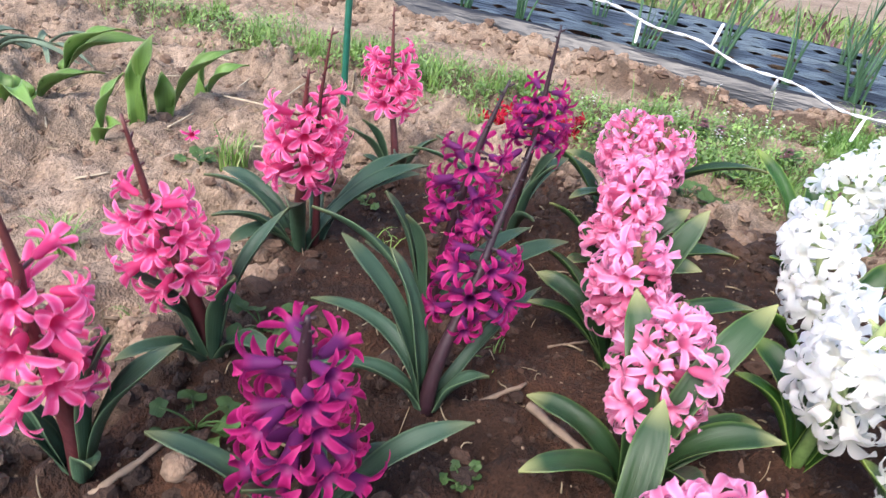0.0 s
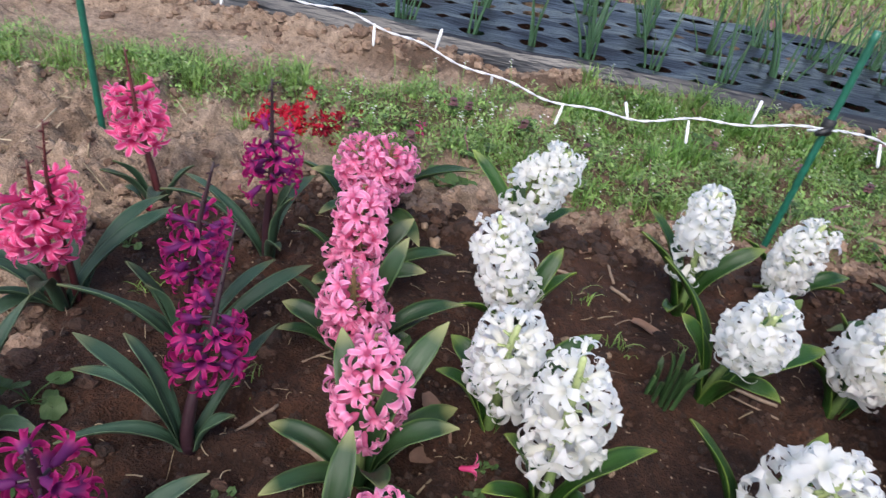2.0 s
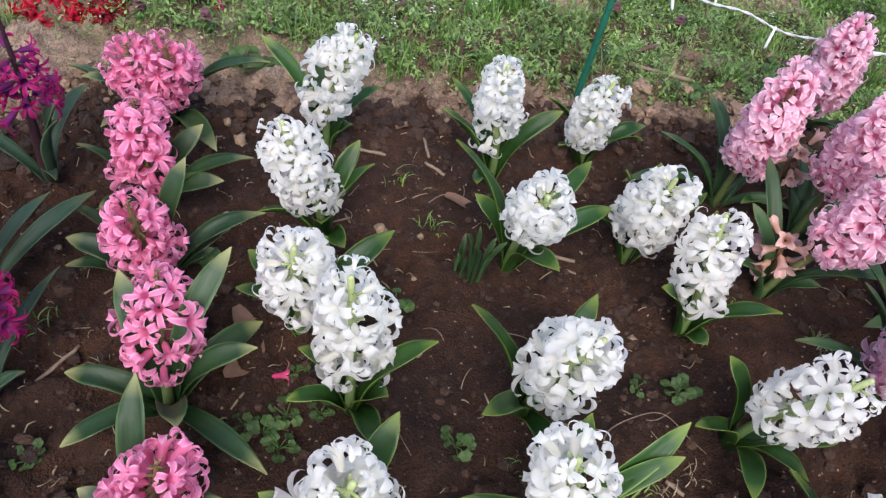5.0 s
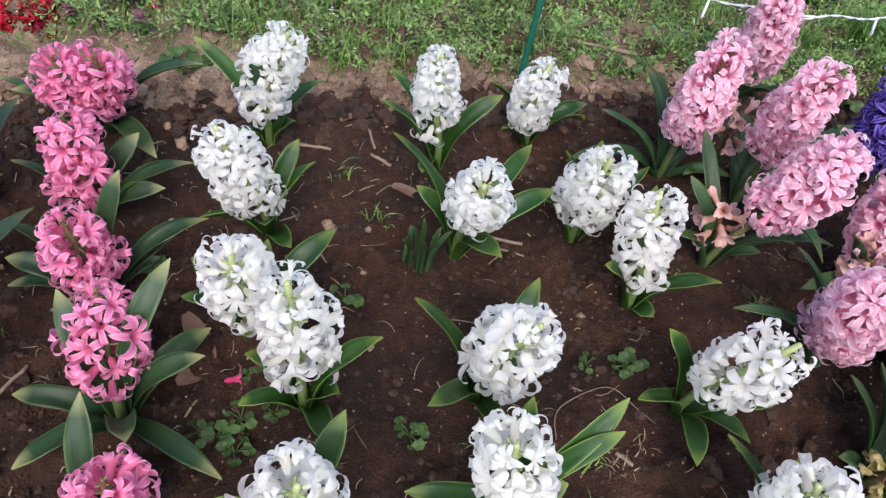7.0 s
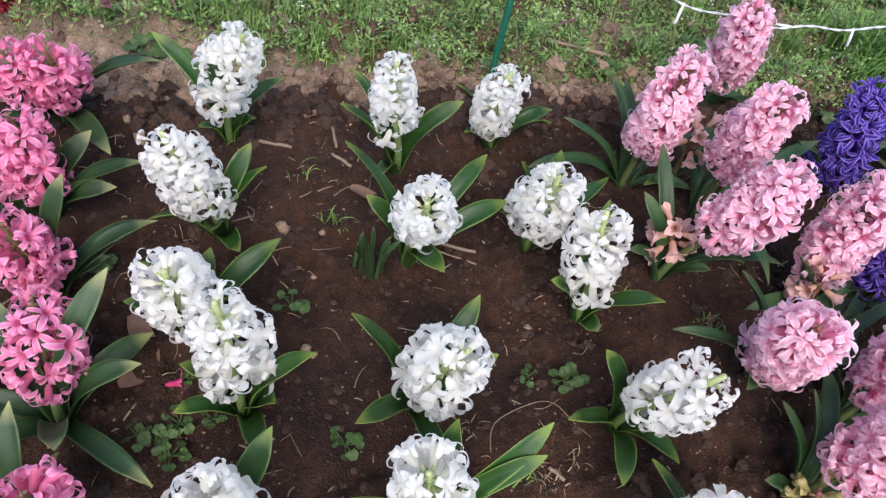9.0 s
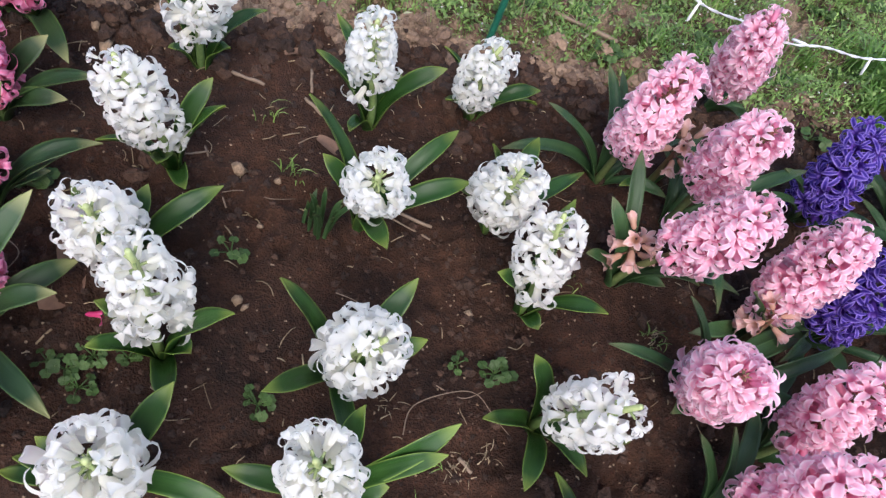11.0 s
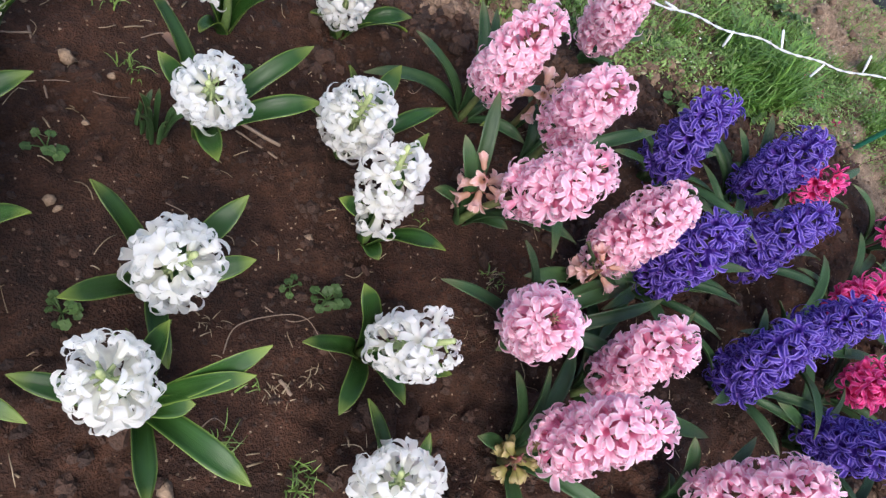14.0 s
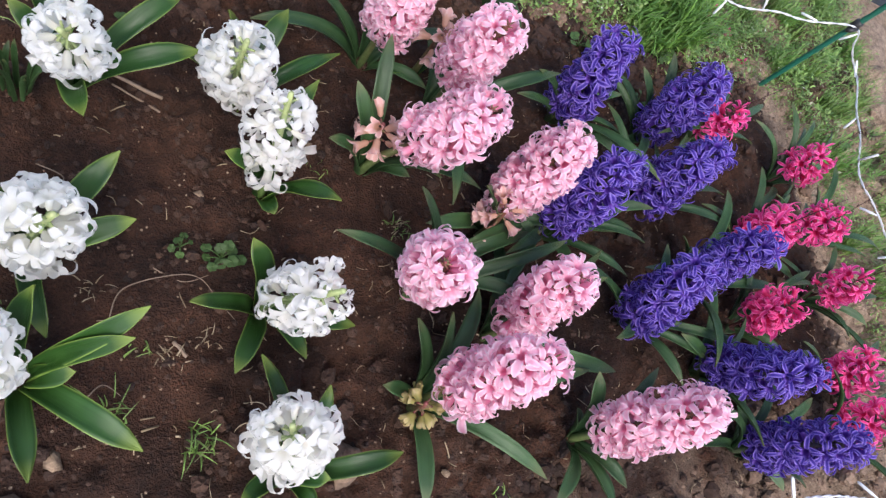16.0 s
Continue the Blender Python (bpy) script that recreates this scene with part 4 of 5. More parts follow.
# ---- stakes and string of lights ----
def stake(x, y, height, joint, lean=(0, 0)):
    ob = root("garden_stake", (x, y, gz(x, y)), "thin green plastic-coated garden stake holding the light string", "stake", "garden stakes")
    b = Build()
    n = 40
    path = [Vector((lean[0] * i / n, lean[1] * i / n, -0.06 + (height + 0.06) * i / n)) for i in range(n + 1)]
    b.tube(path, [0.0042 + (0.0005 if i % 2 else 0) for i in range(n + 1)], 8)
    part("pole", b.mesh("pole"), STAKE_GREEN, ob)
    c = Build()
    z = joint - gz(x, y)
    o = Vector((lean[0], lean[1], 0)) * (z / height)
    c.tube([o + Vector((0, 0, z - 0.010)), o + Vector((0, 0, z - 0.008)), o + Vector((0, 0, z + 0.008)), o + Vector((0, 0, z + 0.010))], [0.0056, 0.0074, 0.0074, 0.0056], 12)
    c.tube([o + Vector((-0.014, -0.005, z - 0.009)), o + Vector((-0.009, -0.007, z - 0.005)), o + Vector((0.001, -0.007, z + 0.001))], [0.0028, 0.0042, 0.0030], 8)
    part("clip", c.mesh("clip"), CLIP_BLACK, ob, "black plastic cable clip")
    return ob


stake(0.012, 0.958, 0.42, 0.21)
stake(0.902, 0.812, 0.30, 0.178)
stake(1.782, 0.682, 0.34, 0.172)
stake(1.93, -0.06, 0.30, 0.13)


def light_string(points, spacing, label):
    """A twisted cable through the points, with small stick-shaped bulbs."""
    ctrl = [Vector(p) for p in points]
    path = []
    for i in range(len(ctrl) - 1):
        p0, p1, p2, p3 = ctrl[max(i - 1, 0)], ctrl[i], ctrl[i + 1], ctrl[min(i + 2, len(ctrl) - 1)]
        m = max(6, int((p2 - p1).length / 0.006))
        for k in range(m):
            t = k / m
            path.append(0.5 * ((2 * p1) + (p2 - p0) * t + (2 * p0 - 5 * p1 + 4 * p2 - p3) * t * t + (3 * p1 - p0 - 3 * p2 + p3) * t ** 3))
    path.append(ctrl[-1])
    r = random.Random(5)
    ob = root("light_string", (0, 0, 0), label, "string lights")
    b = Build()
    for ph in (0.0, math.pi):
        b.tube([p + Vector((0, math.cos(i * 0.9 + ph), math.sin(i * 0.9 + ph))) * 0.0009 + Vector((0, 0, 0.0030 * math.sin(i * 0.33))) for i, p in enumerate(path)], 0.00095, 5)
    part("cable", b.mesh("cable"), CORD_WHITE, ob)
    run, nxt, k = 0.0, spacing * 0.5, 0
    for i in range(1, len(path)):
        run += (path[i] - path[i - 1]).length
        if run > nxt:
            nxt += spacing * r.uniform(0.85, 1.15)
            k += 1
            t = (path[i] - path[i - 1]).normalized()
            d = (Vector([(0, 0, -1), (0.2, 0.9, 0.3), (0, -0.2, -1), (0, 0.3, 1), (-0.1, 0.8, -0.5)][k % 5]) + t * r.uniform(-0.3, 0.3) + Vector((0, r.uniform(-0.3, 0.3), 0))).normalized()
            p = path[i]
            q = Build()
            q.tube([p, p + d * 0.008, p + d * 0.0085, p + d * 0.027, p + d * 0.029], [0.0013, 0.0015, 0.0020, 0.0019, 0.0009], 8)
            part("bulb", q.mesh("bulb"), BULB_WHITE, ob)
    return ob


light_string([(-0.6, 1.04, 0.10), (0.012, 0.953, 0.21), (0.20, 1.00, 0.190), (0.345, 1.000, 0.170), (0.473, 0.930, 0.155), (0.60, 0.900, 0.132), (0.70, 0.880, 0.130), (0.80, 0.855, 0.150), (0.897, 0.806, 0.176),
              (0.925, 0.812, 0.177), (1.01, 0.813, 0.155), (1.085, 0.803, 0.136), (1.18, 0.770, 0.121), (1.27, 0.748, 0.115), (1.48, 0.735, 0.113), (1.555, 0.722, 0.117), (1.69, 0.71, 0.132), (1.777, 0.677, 0.170),
              (1.805, 0.662, 0.150), (1.845, 0.645, 0.121), (1.82, 0.582, 0.119), (1.785, 0.51, 0.114), (1.768, 0.44, 0.106), (1.79, 0.38, 0.100), (1.85, 0.16, 0.10), (1.925, -0.05, 0.128), (1.62, 0.010, 0.086), (1.41, 0.050, 0.094), (1.2, 0.015, 0.115), (0.9, -0.12, 0.1)],
             0.085, "white twisted string-light cable with small stick bulbs, strung between stakes")


# ---- black mulch film with onions ----
FILM_LEN, CELL_U, CELL_V, FILM_ROWS = 5.4, 0.124, 0.095, 5
FILM_AT = pose(-1.6, 1.785, 0, 0, 0, math.degrees(math.atan(-0.2)))


def film_height(u, v):
    return 0.042 + 0.010 * (vnoise(np.asarray(u) * 3, np.asarray(v) * 24, 1.0, 2.0) - 0.5) + 0.005 * (vnoise(np.asarray(u) * 14, np.asarray(v) * 30, 1.0, 6.0) - 0.5)


HOLES = []


def make_film():
    b = Build()
    r = random.Random(3)
    k = 20
    for i in range(int(FILM_LEN / CELL_U)):
        for j in range(FILM_ROWS):
            cu, cv = (i + 0.5) * CELL_U, (j + 0.5) * CELL_V
            hu, hv = cu + r.uniform(-0.012, 0.012), cv + r.uniform(-0.008, 0.008)
            ru, rv = r.uniform(0.027, 0.037), r.uniform(0.015, 0.020)
            HOLES.append((hu, hv))
            rings = [[], [], []]
            for q in range(k):
                w = 2 * math.pi * q / k
                c, s = math.cos(w), math.sin(w)
                m = max(abs(c), abs(s))
                outer = (cu + c / m * CELL_U / 2, cv + s / m * CELL_V / 2)
                wob = 1 + 0.06 * math.sin(2 * w + i) + r.uniform(-0.04, 0.04)
                inner = (hu + c * ru * wob, hv + s * rv * wob)
                rings[0].append(outer)
                rings[1].append(((outer[0] + inner[0]) / 2, (outer[1] + inner[1]) / 2))
                rings[2].append(inner)
            mid = float(film_height(hu, hv)) - 0.004
            verts = [(u, v, (1 - z / 2) * float(film_height(u, v)) + z / 2 * (mid + 0.002 * r.random())) for z, ring in enumerate(rings) for u, v in ring]
            faces = [(z * k + q, (z + 1) * k + q, (z + 1) * k + (q + 1) % k, z * k + (q + 1) % k) for z in range(2) for q in range(k)]
            b.add(verts, faces)
    # the shoulders, drawn down and buried along both edges
    n, rows = 260, 9
    for edge, out in ((0.0, -1), (FILM_ROWS * CELL_V, 1)):
        verts, faces = [], []
        for i in range(n + 1):
            u = FILM_LEN * i / n
            for q in range(rows):
                t = q / (rows - 1)
                v = edge + out * (0.026 * math.sin(math.pi / 2 * t) + 0.012 * (float(vnoise(u, 0.5, 5, 4.0)) - 0.5) * t)
                drop = t ** 1.6
                z = float(film_height(u, edge)) * (1 - drop) - 0.040 * drop + 0.012 * math.sin(math.pi * t) * (float(vnoise(u * 16, t * 7, 1, 8.0)) - 0.5)
                verts.append((u, v, z))
        for i in range(n):
            for q in range(rows - 1):
                k0 = i * rows + q
                faces.append((k0, k0 + rows, k0 + rows + 1, k0 + 1) if out < 0 else (k0, k0 + 1, k0 + rows + 1, k0 + rows))
        b.add(verts, faces)
    me = b.mesh("mulch_film")
    bm = bmesh.new()
    bm.from_mesh(me)
    bmesh.ops.remove_doubles(bm, verts=bm.verts, dist=0.0004)
    bm.to_mesh(me)
    bm.free()
    ob = part("mulch_film", me, FILM)
    ob.matrix_basis = FILM_AT
    tagged(ob, "black plastic mulch film over a raised row, with rows of round planting holes", "mulch film", kind="structure")


make_film()


def onion(x, y, seed, tall):
    r = random.Random(seed)
    ob = root("spring_onion", (x, y, gz(x, y) - 0.005), "clump of slender green spring onions growing through the black film", "onion", "spring onions")
    for _ in range(r.randint(5, 8)):
        b = Build()
        a, h, lean = r.random() * 6.28, tall * r.uniform(0.6, 1.1), r.uniform(0.05, 0.35)
        p0 = Vector((r.uniform(-0.012, 0.012), r.uniform(-0.010, 0.010), 0))
        d = Vector((math.cos(a), math.sin(a), 0)) * h * lean
        path = bezier(p0, p0 + Vector((0, 0, h * 0.4)), p0 + d * 0.4 + Vector((0, 0, h * 0.75)), p0 + d + Vector((0, 0, h)), 7)
        w = r.uniform(0.0024, 0.0038)
        b.tube(path, [w * (1 - 0.85 * (i / 7) ** 1.6) for i in range(8)], 6)
        part("leaf", b.mesh("onion_leaf"), LEAF_ONION, ob)


def near_hole(x, y):
    p = FILM_AT.inverted() @ Vector((x, y, 0))
    u, v = min(HOLES, key=lambda h: (h[0] - p.x) ** 2 + (h[1] - p.y) ** 2)
    q = FILM_AT @ Vector((u, v, 0))
    return q.x, q.y


taken = set()
for k, (x, y) in enumerate([(0.158, 1.384), (0.398, 1.376), (0.512, 1.303), (0.643, 1.286), (0.752, 1.225), (0.811, 1.215), (0.905, 1.206), (0.065, 1.395), (0.987, 1.226), (0.75, 1.435), (1.02, 1.405), (1.27, 1.595), (0.40, 1.425), (0.32, 1.545),
                           (0.81, 1.695), (1.00, 1.285), (1.12, 1.375), (0.90, 1.525), (1.15, 1.545), (1.40, 1.495), (0.62, 1.545), (0.98, 1.645), (1.30, 1.345), (1.52, 1.445), (1.45, 1.625), (-0.10, 1.465), (0.53, 1.665), (1.70, 1.345), (1.65, 1.545)]):
    h = near_hole(x, y + 0.06)
    if h not in taken:
        taken.add(h)
        onion(h[0], h[1], 40 + k, 0.25)


more = random.Random(64)
for k, (u, v) in enumerate(HOLES):
    q = FILM_AT @ Vector((u, v, 0))
    if 0.72 < q.x < 2.1 and (q.x, q.y) not in taken and more.random() < 0.42:
        onion(q.x, q.y, 2000 + k, 0.24)


# ---- tulips that have not flowered, on the dry ground ----
def tulip(x, y, leaves, seed):
    r = random.Random(seed)
    ob = root("tulip", (x, y, gz(x, y)), "young tulip with broad wavy green leaves, not in flower", "tulip", "young tulips")
    for az, reach, tz in leaves:
        part("leaf", strap_leaf(az + r.uniform(-15, 15), reach * 1.1, tz * 0.85, 0.025 * r.uniform(0.85, 1.15), r, wave=0.5, taper=0.30, power=1.5), LEAF_TULIP, ob)


tulip(-0.327, 0.839, [(42, 0.080, 0.065), (46, 0.110, 0.035)], 1)
tulip(-0.298, 0.750, [(40, 0.080, 0.035), (150, 0.02, 0.035)], 2)
tulip(-0.290, 0.713, [(-15, 0.065, 0.008), (140, 0.03, 0.03)], 3)
tulip(-0.179, 0.709, [(65, 0.035, 0.085), (20, 0.03, 0.03)], 4)
tulip(-0.174, 0.777, [(55, 0.025, 0.120), (110, 0.02, 0.09)], 5)
tulip(-0.164, 0.816, [(42, 0.095, 0.090), (140, 0.012, 0.06)], 6)
tulip(-0.160, 0.886, [(80, 0.012, 0.075), (42, 0.060, 0.050)], 7)


# ---- small plants and litter in the bed ----
def round_weed(x, y, size, n, seed, label="small round-leaved green weed sprouting in the soil"):
    r = random.Random(seed)
    ob = root("weed", (x, y, gz(x, y)), label, "weed", "small weeds")
    for i in range(n):
        a, reach, h = i * 2.4 + r.uniform(-0.4, 0.4), size * r.uniform(0.35, 1.0), size * r.uniform(0.25, 0.8)
        c = Vector((math.cos(a) * reach, math.sin(a) * reach, h))
        b = Build()
        b.tube(bezier((0, 0, -0.002), (0, 0, h * 0.6), c * 0.6 + Vector((0, 0, h * 0.4)), c, 4), 0.0007, 5)
        rad = size * r.uniform(0.26, 0.42)
        tilt = Matrix.Rotation(r.uniform(-0.5, 0.5), 3, "X") @ Matrix.Rotation(r.uniform(-0.5, 0.5), 3, "Y")
        verts, faces, uvs = [c + tilt @ Vector((0, 0, -rad * 0.12))], [], [(0.5, 0.4)]
        k = 20
        for ring in (0.55, 1.0):
            for q in range(k):
                w = 2 * math.pi * q / k
                rr = rad * ring * (1 + 0.09 * math.cos(6 * w) * ring - 0.35 * max(0, math.cos(w - a - math.pi)) ** 6)
                verts.append(c + tilt @ Vector((rr * math.cos(w), rr * math.sin(w), 0.12 * rad * math.sin(3 * w) * ring)))
                uvs.append((0.5 + 0.4 * ring * math.cos(w), 0.4 + 0.35 * ring * math.sin(w)))
        for q in range(k):
            faces.append((0, 1 + q, 1 + (q + 1) % k))
            faces.append((1 + q, 1 + k + q, 1 + k + (q + 1) % k, 1 + (q + 1) % k))
        b.add(verts, faces, uvs)
        part("leaf", b.mesh("weed_leaf"), LEAF_WEED, ob)


for k, (x, y, s, n) in enumerate([(0.134, 0.482, 0.026, 6), (0.142, 0.381, 0.022, 9), (0.303, 0.398, 0.012, 8), (0.138, 0.694, 0.012, 5), (-0.071, 0.738, 0.015, 6), (-0.04, 0.69, 0.02, 7), (0.594, 0.497, 0.016, 6), (0.618, 0.354, 0.014, 9),
                                  (0.833, 0.371, 0.016, 9), (0.42, 0.578, 0.022, 10), (0.488, 0.404, 0.014, 8), (0.469, 0.392, 0.014, 7), (0.48, 0.377, 0.013, 7), (0.498, 0.442, 0.010, 5), (0.515, 0.40, 0.012, 6), (0.455, 0.40, 0.012, 6), (0.47, 0.90, 0.030, 8),
                                  (0.497, 0.895, 0.026, 6), (0.768, 0.61, 0.015, 6), (1.44, 0.60, 0.02, 6), (1.52, 0.70, 0.028, 6), (1.36, 0.69, 0.022, 6), (0.80, 0.385, 0.010, 5)]):
    round_weed(x, y, s, n, 300 + k)


def grass_tuft(x, y, n, height, seed, spread=0.012, label="tuft of thin green grass growing in the soil", mat=None, width=0.0008):
    r = random.Random(seed)
    b = Build()
    for _ in range(n):
        a, ln = r.random() * 6.28, height * r.uniform(0.5, 1.1)
        lean = r.uniform(0.15, 0.9)
        p = Vector((r.uniform(-spread, spread), r.uniform(-spread, spread), -0.003))
        d, s = Vector((math.cos(a), math.sin(a), 0)), Vector((-math.sin(a), math.cos(a), 0)) * width * r.uniform(0.7, 1.3)
        pts = bezier(p, p + Vector((0, 0, ln * 0.5)), p + d * ln * lean * 0.6 + Vector((0, 0, ln * 0.8)), p + d * ln * lean + Vector((0, 0, ln * (0.9 - 0.45 * lean))), 4)
        verts = []
        for i, q in enumerate(pts):
            w = 1 - (i / 4) ** 2 * 0.95
            verts += [q - s * w, q + s * w]
        b.add(verts, [(2 * i, 2 * i + 1, 2 * i + 3, 2 * i + 2) for i in range(4)])
    ob = part("grass_tuft", b.mesh("grass_tuft"), mat or GRASS)
    ob.location = (x, y, gz(x, y))
    return tagged(ob, label, "grass", "grass tufts")


for k, (x, y, n, h) in enumerate([(0.653, 0.598, 16, 0.03), (0.627, 0.675, 9, 0.03), (0.742, 0.247, 14, 0.035), (0.806, 0.216, 34, 0.035), (0.934, 0.468, 8, 0.02), (-0.01, 0.70, 60, 0.055), (-0.07, 0.525, 80, 0.045), (0.18, 0.62, 14, 0.03),
                                  (0.30, 0.52, 10, 0.025), (0.05, 0.46, 8, 0.02), (0.66, 0.33, 6, 0.02), (0.76, 0.30, 7, 0.025), (1.02, 0.40, 16, 0.018), (0.19, 1.00, 50, 0.045), (0.72, 0.60, 8, 0.02), (1.09, 0.11, 12, 0.02)]):
    grass_tuft(x, y, n, h, 500 + k)
grass_tuft(1.505, 0.735, 220, 0.09, 601, 0.035, "large dense tuft of long bright green grass beside the bed", GRASS_BRIGHT, 0.0015)
grass_tuft(1.570, 0.750, 360, 0.115, 602, 0.04, "large dense tuft of long bright green grass beside the bed", GRASS_BRIGHT, 0.0015)
grass_tuft(1.54, 0.80, 220, 0.085, 603, 0.045, "large dense tuft of long bright green grass beside the bed", GRASS_BRIGHT, 0.0015)
for k, (x, y) in enumerate([(0.712, 1.189), (0.739, 1.186), (0.987, 1.161), (0.741, 1.186), (0.992, 1.161), (0.714, 1.179), (0.980, 1.162), (0.871, 1.051), (0.821, 1.010)]):
    grass_tuft(x, y, 90, 0.06, 620 + k, 0.025, "tuft of bright green grass along the black film", GRASS_BRIGHT, 0.0010)
gr = random.Random(47)
left = 44
while left:
    x, y = gr.uniform(1.70, 2.15), gr.uniform(-0.05, 0.95)
    if (x > 1.80 or y > 0.66) and not (1.74 < x < 2.02 and y > 0.86) and not (x < 1.86 and 0.40 < y < 0.70):
        left -= 1
        grass_tuft(x, y, gr.randint(40, 110), gr.uniform(0.035, 0.07), 2600 + left, gr.uniform(0.012, 0.035), "tuft of green grass on the bare ground beside the bed", GRASS if left % 3 else GRASS_BRIGHT, 0.0009)
lr = random.Random(57)
for k in range(34):
    x, y = lr.uniform(-0.45, 0.27), lr.gauss(1.16, 0.05)
    if lr.random() < 0.06 + float(green_cover(x, y)):
        grass_tuft(x, y, lr.randint(30, 80), lr.uniform(0.03, 0.055), 2800 + k, lr.uniform(0.012, 0.03), "tuft of green grass on the dry ground", GRASS, 0.0009)
er = random.Random(53)
for k in range(46):
    x = er.uniform(0.72, 1.75)
    y = 1.375 - 0.2 * x + er.gauss(0, 0.025)
    if abs(x - 1.35) > 0.07:
        grass_tuft(x, y, er.randint(25, 70), er.uniform(0.04, 0.075), 2700 + k, er.uniform(0.012, 0.03), "tuft of green grass along the edge of the black film", GRASS_BRIGHT if k % 2 else GRASS, 0.0010)
tr = random.Random(31)
for k in range(70):
    x, y = tr.uniform(0.25, 1.75), tr.uniform(0.72, 1.14)
    if tr.random() < float(green_cover(x, y)):
        grass_tuft(x, y, tr.randint(20, 55), tr.uniform(0.025, 0.05), 1200 + k, tr.uniform(0.008, 0.02), "tuft of green grass among the weeds", GRASS_BRIGHT if k % 2 else GRASS, 0.0009)


def sprout(x, y, n, height, seed, mat, label, width=0.006, spread=0.35):
    r = random.Random(seed)
    ob = root("sprout", (x, y, gz(x, y)), label, "plant", "young shoots")
    for k in range(n):
        h = height * r.uniform(0.6, 1.1)
        part("leaf", strap_leaf(k * 137 + r.uniform(-30, 30), h * r.uniform(0.15, spread), h, width * r.uniform(0.8, 1.2), r), mat, ob)


sprout(0.678, 0.522, 9, 0.062, 604, LEAF_DARK, "dark green sprout of slender upright leaves in the soil", 0.0048, 0.55)
sprout(0.668, 0.533, 5, 0.040, 605, LEAF_DARK, "dark green sprout of slender upright leaves in the soil", 0.0042, 0.6)


def wilted_leek(x, y, seed):
    r = random.Random(seed)
    ob = root("wilted_leek", (x, y, gz(x, y)), "wilted pale grey-green leek with drooping leaves on dry soil", "leek", "wilted leeks")
    for k in range(7):
        part("leaf", strap_leaf(k * 51 + r.uniform(-20, 20), r.uniform(0.06, 0.13), r.uniform(-0.002, 0.02), 0.009 * r.uniform(0.7, 1.2), r, wave=0.3), LEAF_PALE, ob)


wilted_leek(-0.429, 0.915, 1)
wilted_leek(-0.45, 0.85, 2)


def dead_nettle(x, y, height, seed):
    """A square stalk with tiers of small leaves, purple at the top."""
    r = random.Random(seed)
    ob = root("dead_nettle", (x, y, gz(x, y)), "small weed with a reddish purple leafy top", "weed", "purple topped weeds")
    b = Build()
    lean = Vector((r.uniform(-0.2, 0.2), r.uniform(-0.2, 0.2), 1)) * height
    b.tube([Vector((0, 0, -0.003)), lean * 0.5, lean], [0.0014, 0.0012, 0.0008], 4)
    part("stalk", b.mesh("stalk"), LEAF_WEED, ob)
    for tier in range(6):
        s = 0.25 + 0.75 * tier / 5
        c = Build()
        for q in range(4 if tier < 3 else 6):
            a = q * (1.571 if tier < 3 else 1.047) + tier * 0.8
            ln, w = (0.013 - 0.0012 * tier) * r.uniform(0.8, 1.2), 0.0042
            d, e = Vector((math.cos(a), math.sin(a), r.uniform(-0.35, 0.1))), Vector((-math.sin(a), math.cos(a), 0))
            p = lean * s
            c.add([p, p + d * ln * 0.45 + e * w, p + d * ln, p + d * ln * 0.45 - e * w, p + d * ln * 0.5 + Vector((0, 0, 0.0015))], [(0, 1, 4), (1, 2, 4), (2, 3, 4), (3, 0, 4)])
        part("leaf_tier", c.mesh("leaf_tier"), LEAF_WEED if tier < 3 else NETTLE, ob)


for k, (x, y) in enumerate([(1.25, 1.13), (1.28, 1.115), (1.33, 1.16), (1.36, 1.175), (1.22, 1.11), (0.50, 1.09), (0.52, 1.10), (0.43, 0.97), (0.70, 1.02), (0.74, 1.00), (0.60, 1.05), (1.05, 1.02), (0.35, 0.99), (0.92, 1.07), (1.15, 0.99)]):
    dead_nettle(x, y, 0.05 if k < 5 else 0.032, 1300 + k)


def seed_stem(x, y, height, seed):
    """A thin upright weed with a loose top of tiny white blossoms."""
    r = random.Random(seed)
    ob = root("flowering_weed", (x, y, gz(x, y)), "thin upright weed with tiny white blossoms", "weed", "thin flowering weeds")
    lean = Vector((r.uniform(-0.25, 0.25), r.uniform(-0.25, 0.25), 1)) * height
    b = Build()
    b.tube([Vector((0, 0, -0.003)), lean * 0.5 + Vector((0.003, 0, 0)), lean], [0.0008, 0.0006, 0.0004], 4)
    c = Build()
    for q in range(14):
        s = 0.45 + 0.55 * q / 13
        a = q * 2.4
        tip = lean * s + Vector((math.cos(a), math.sin(a), 0.5)) * 0.008 * (1.25 - s)
        b.tube([lean * s, tip], [0.0003, 0.0003], 3)
        w = 0.0011 if q < 10 else 0.0018
        (c if q > 7 else b).add([tip + Vector((w * math.cos(v), w * math.sin(v), 0.0006 * math.sin(3 * v))) for v in (0, 1.05, 2.1, 3.14, 4.2, 5.2)], [(0, 1, 2, 3, 4, 5)])
    part("stem", b.mesh("stem"), CHICKWEED, ob)
    part("blossom", c.mesh("blossom", False), BLOSSOM, ob)


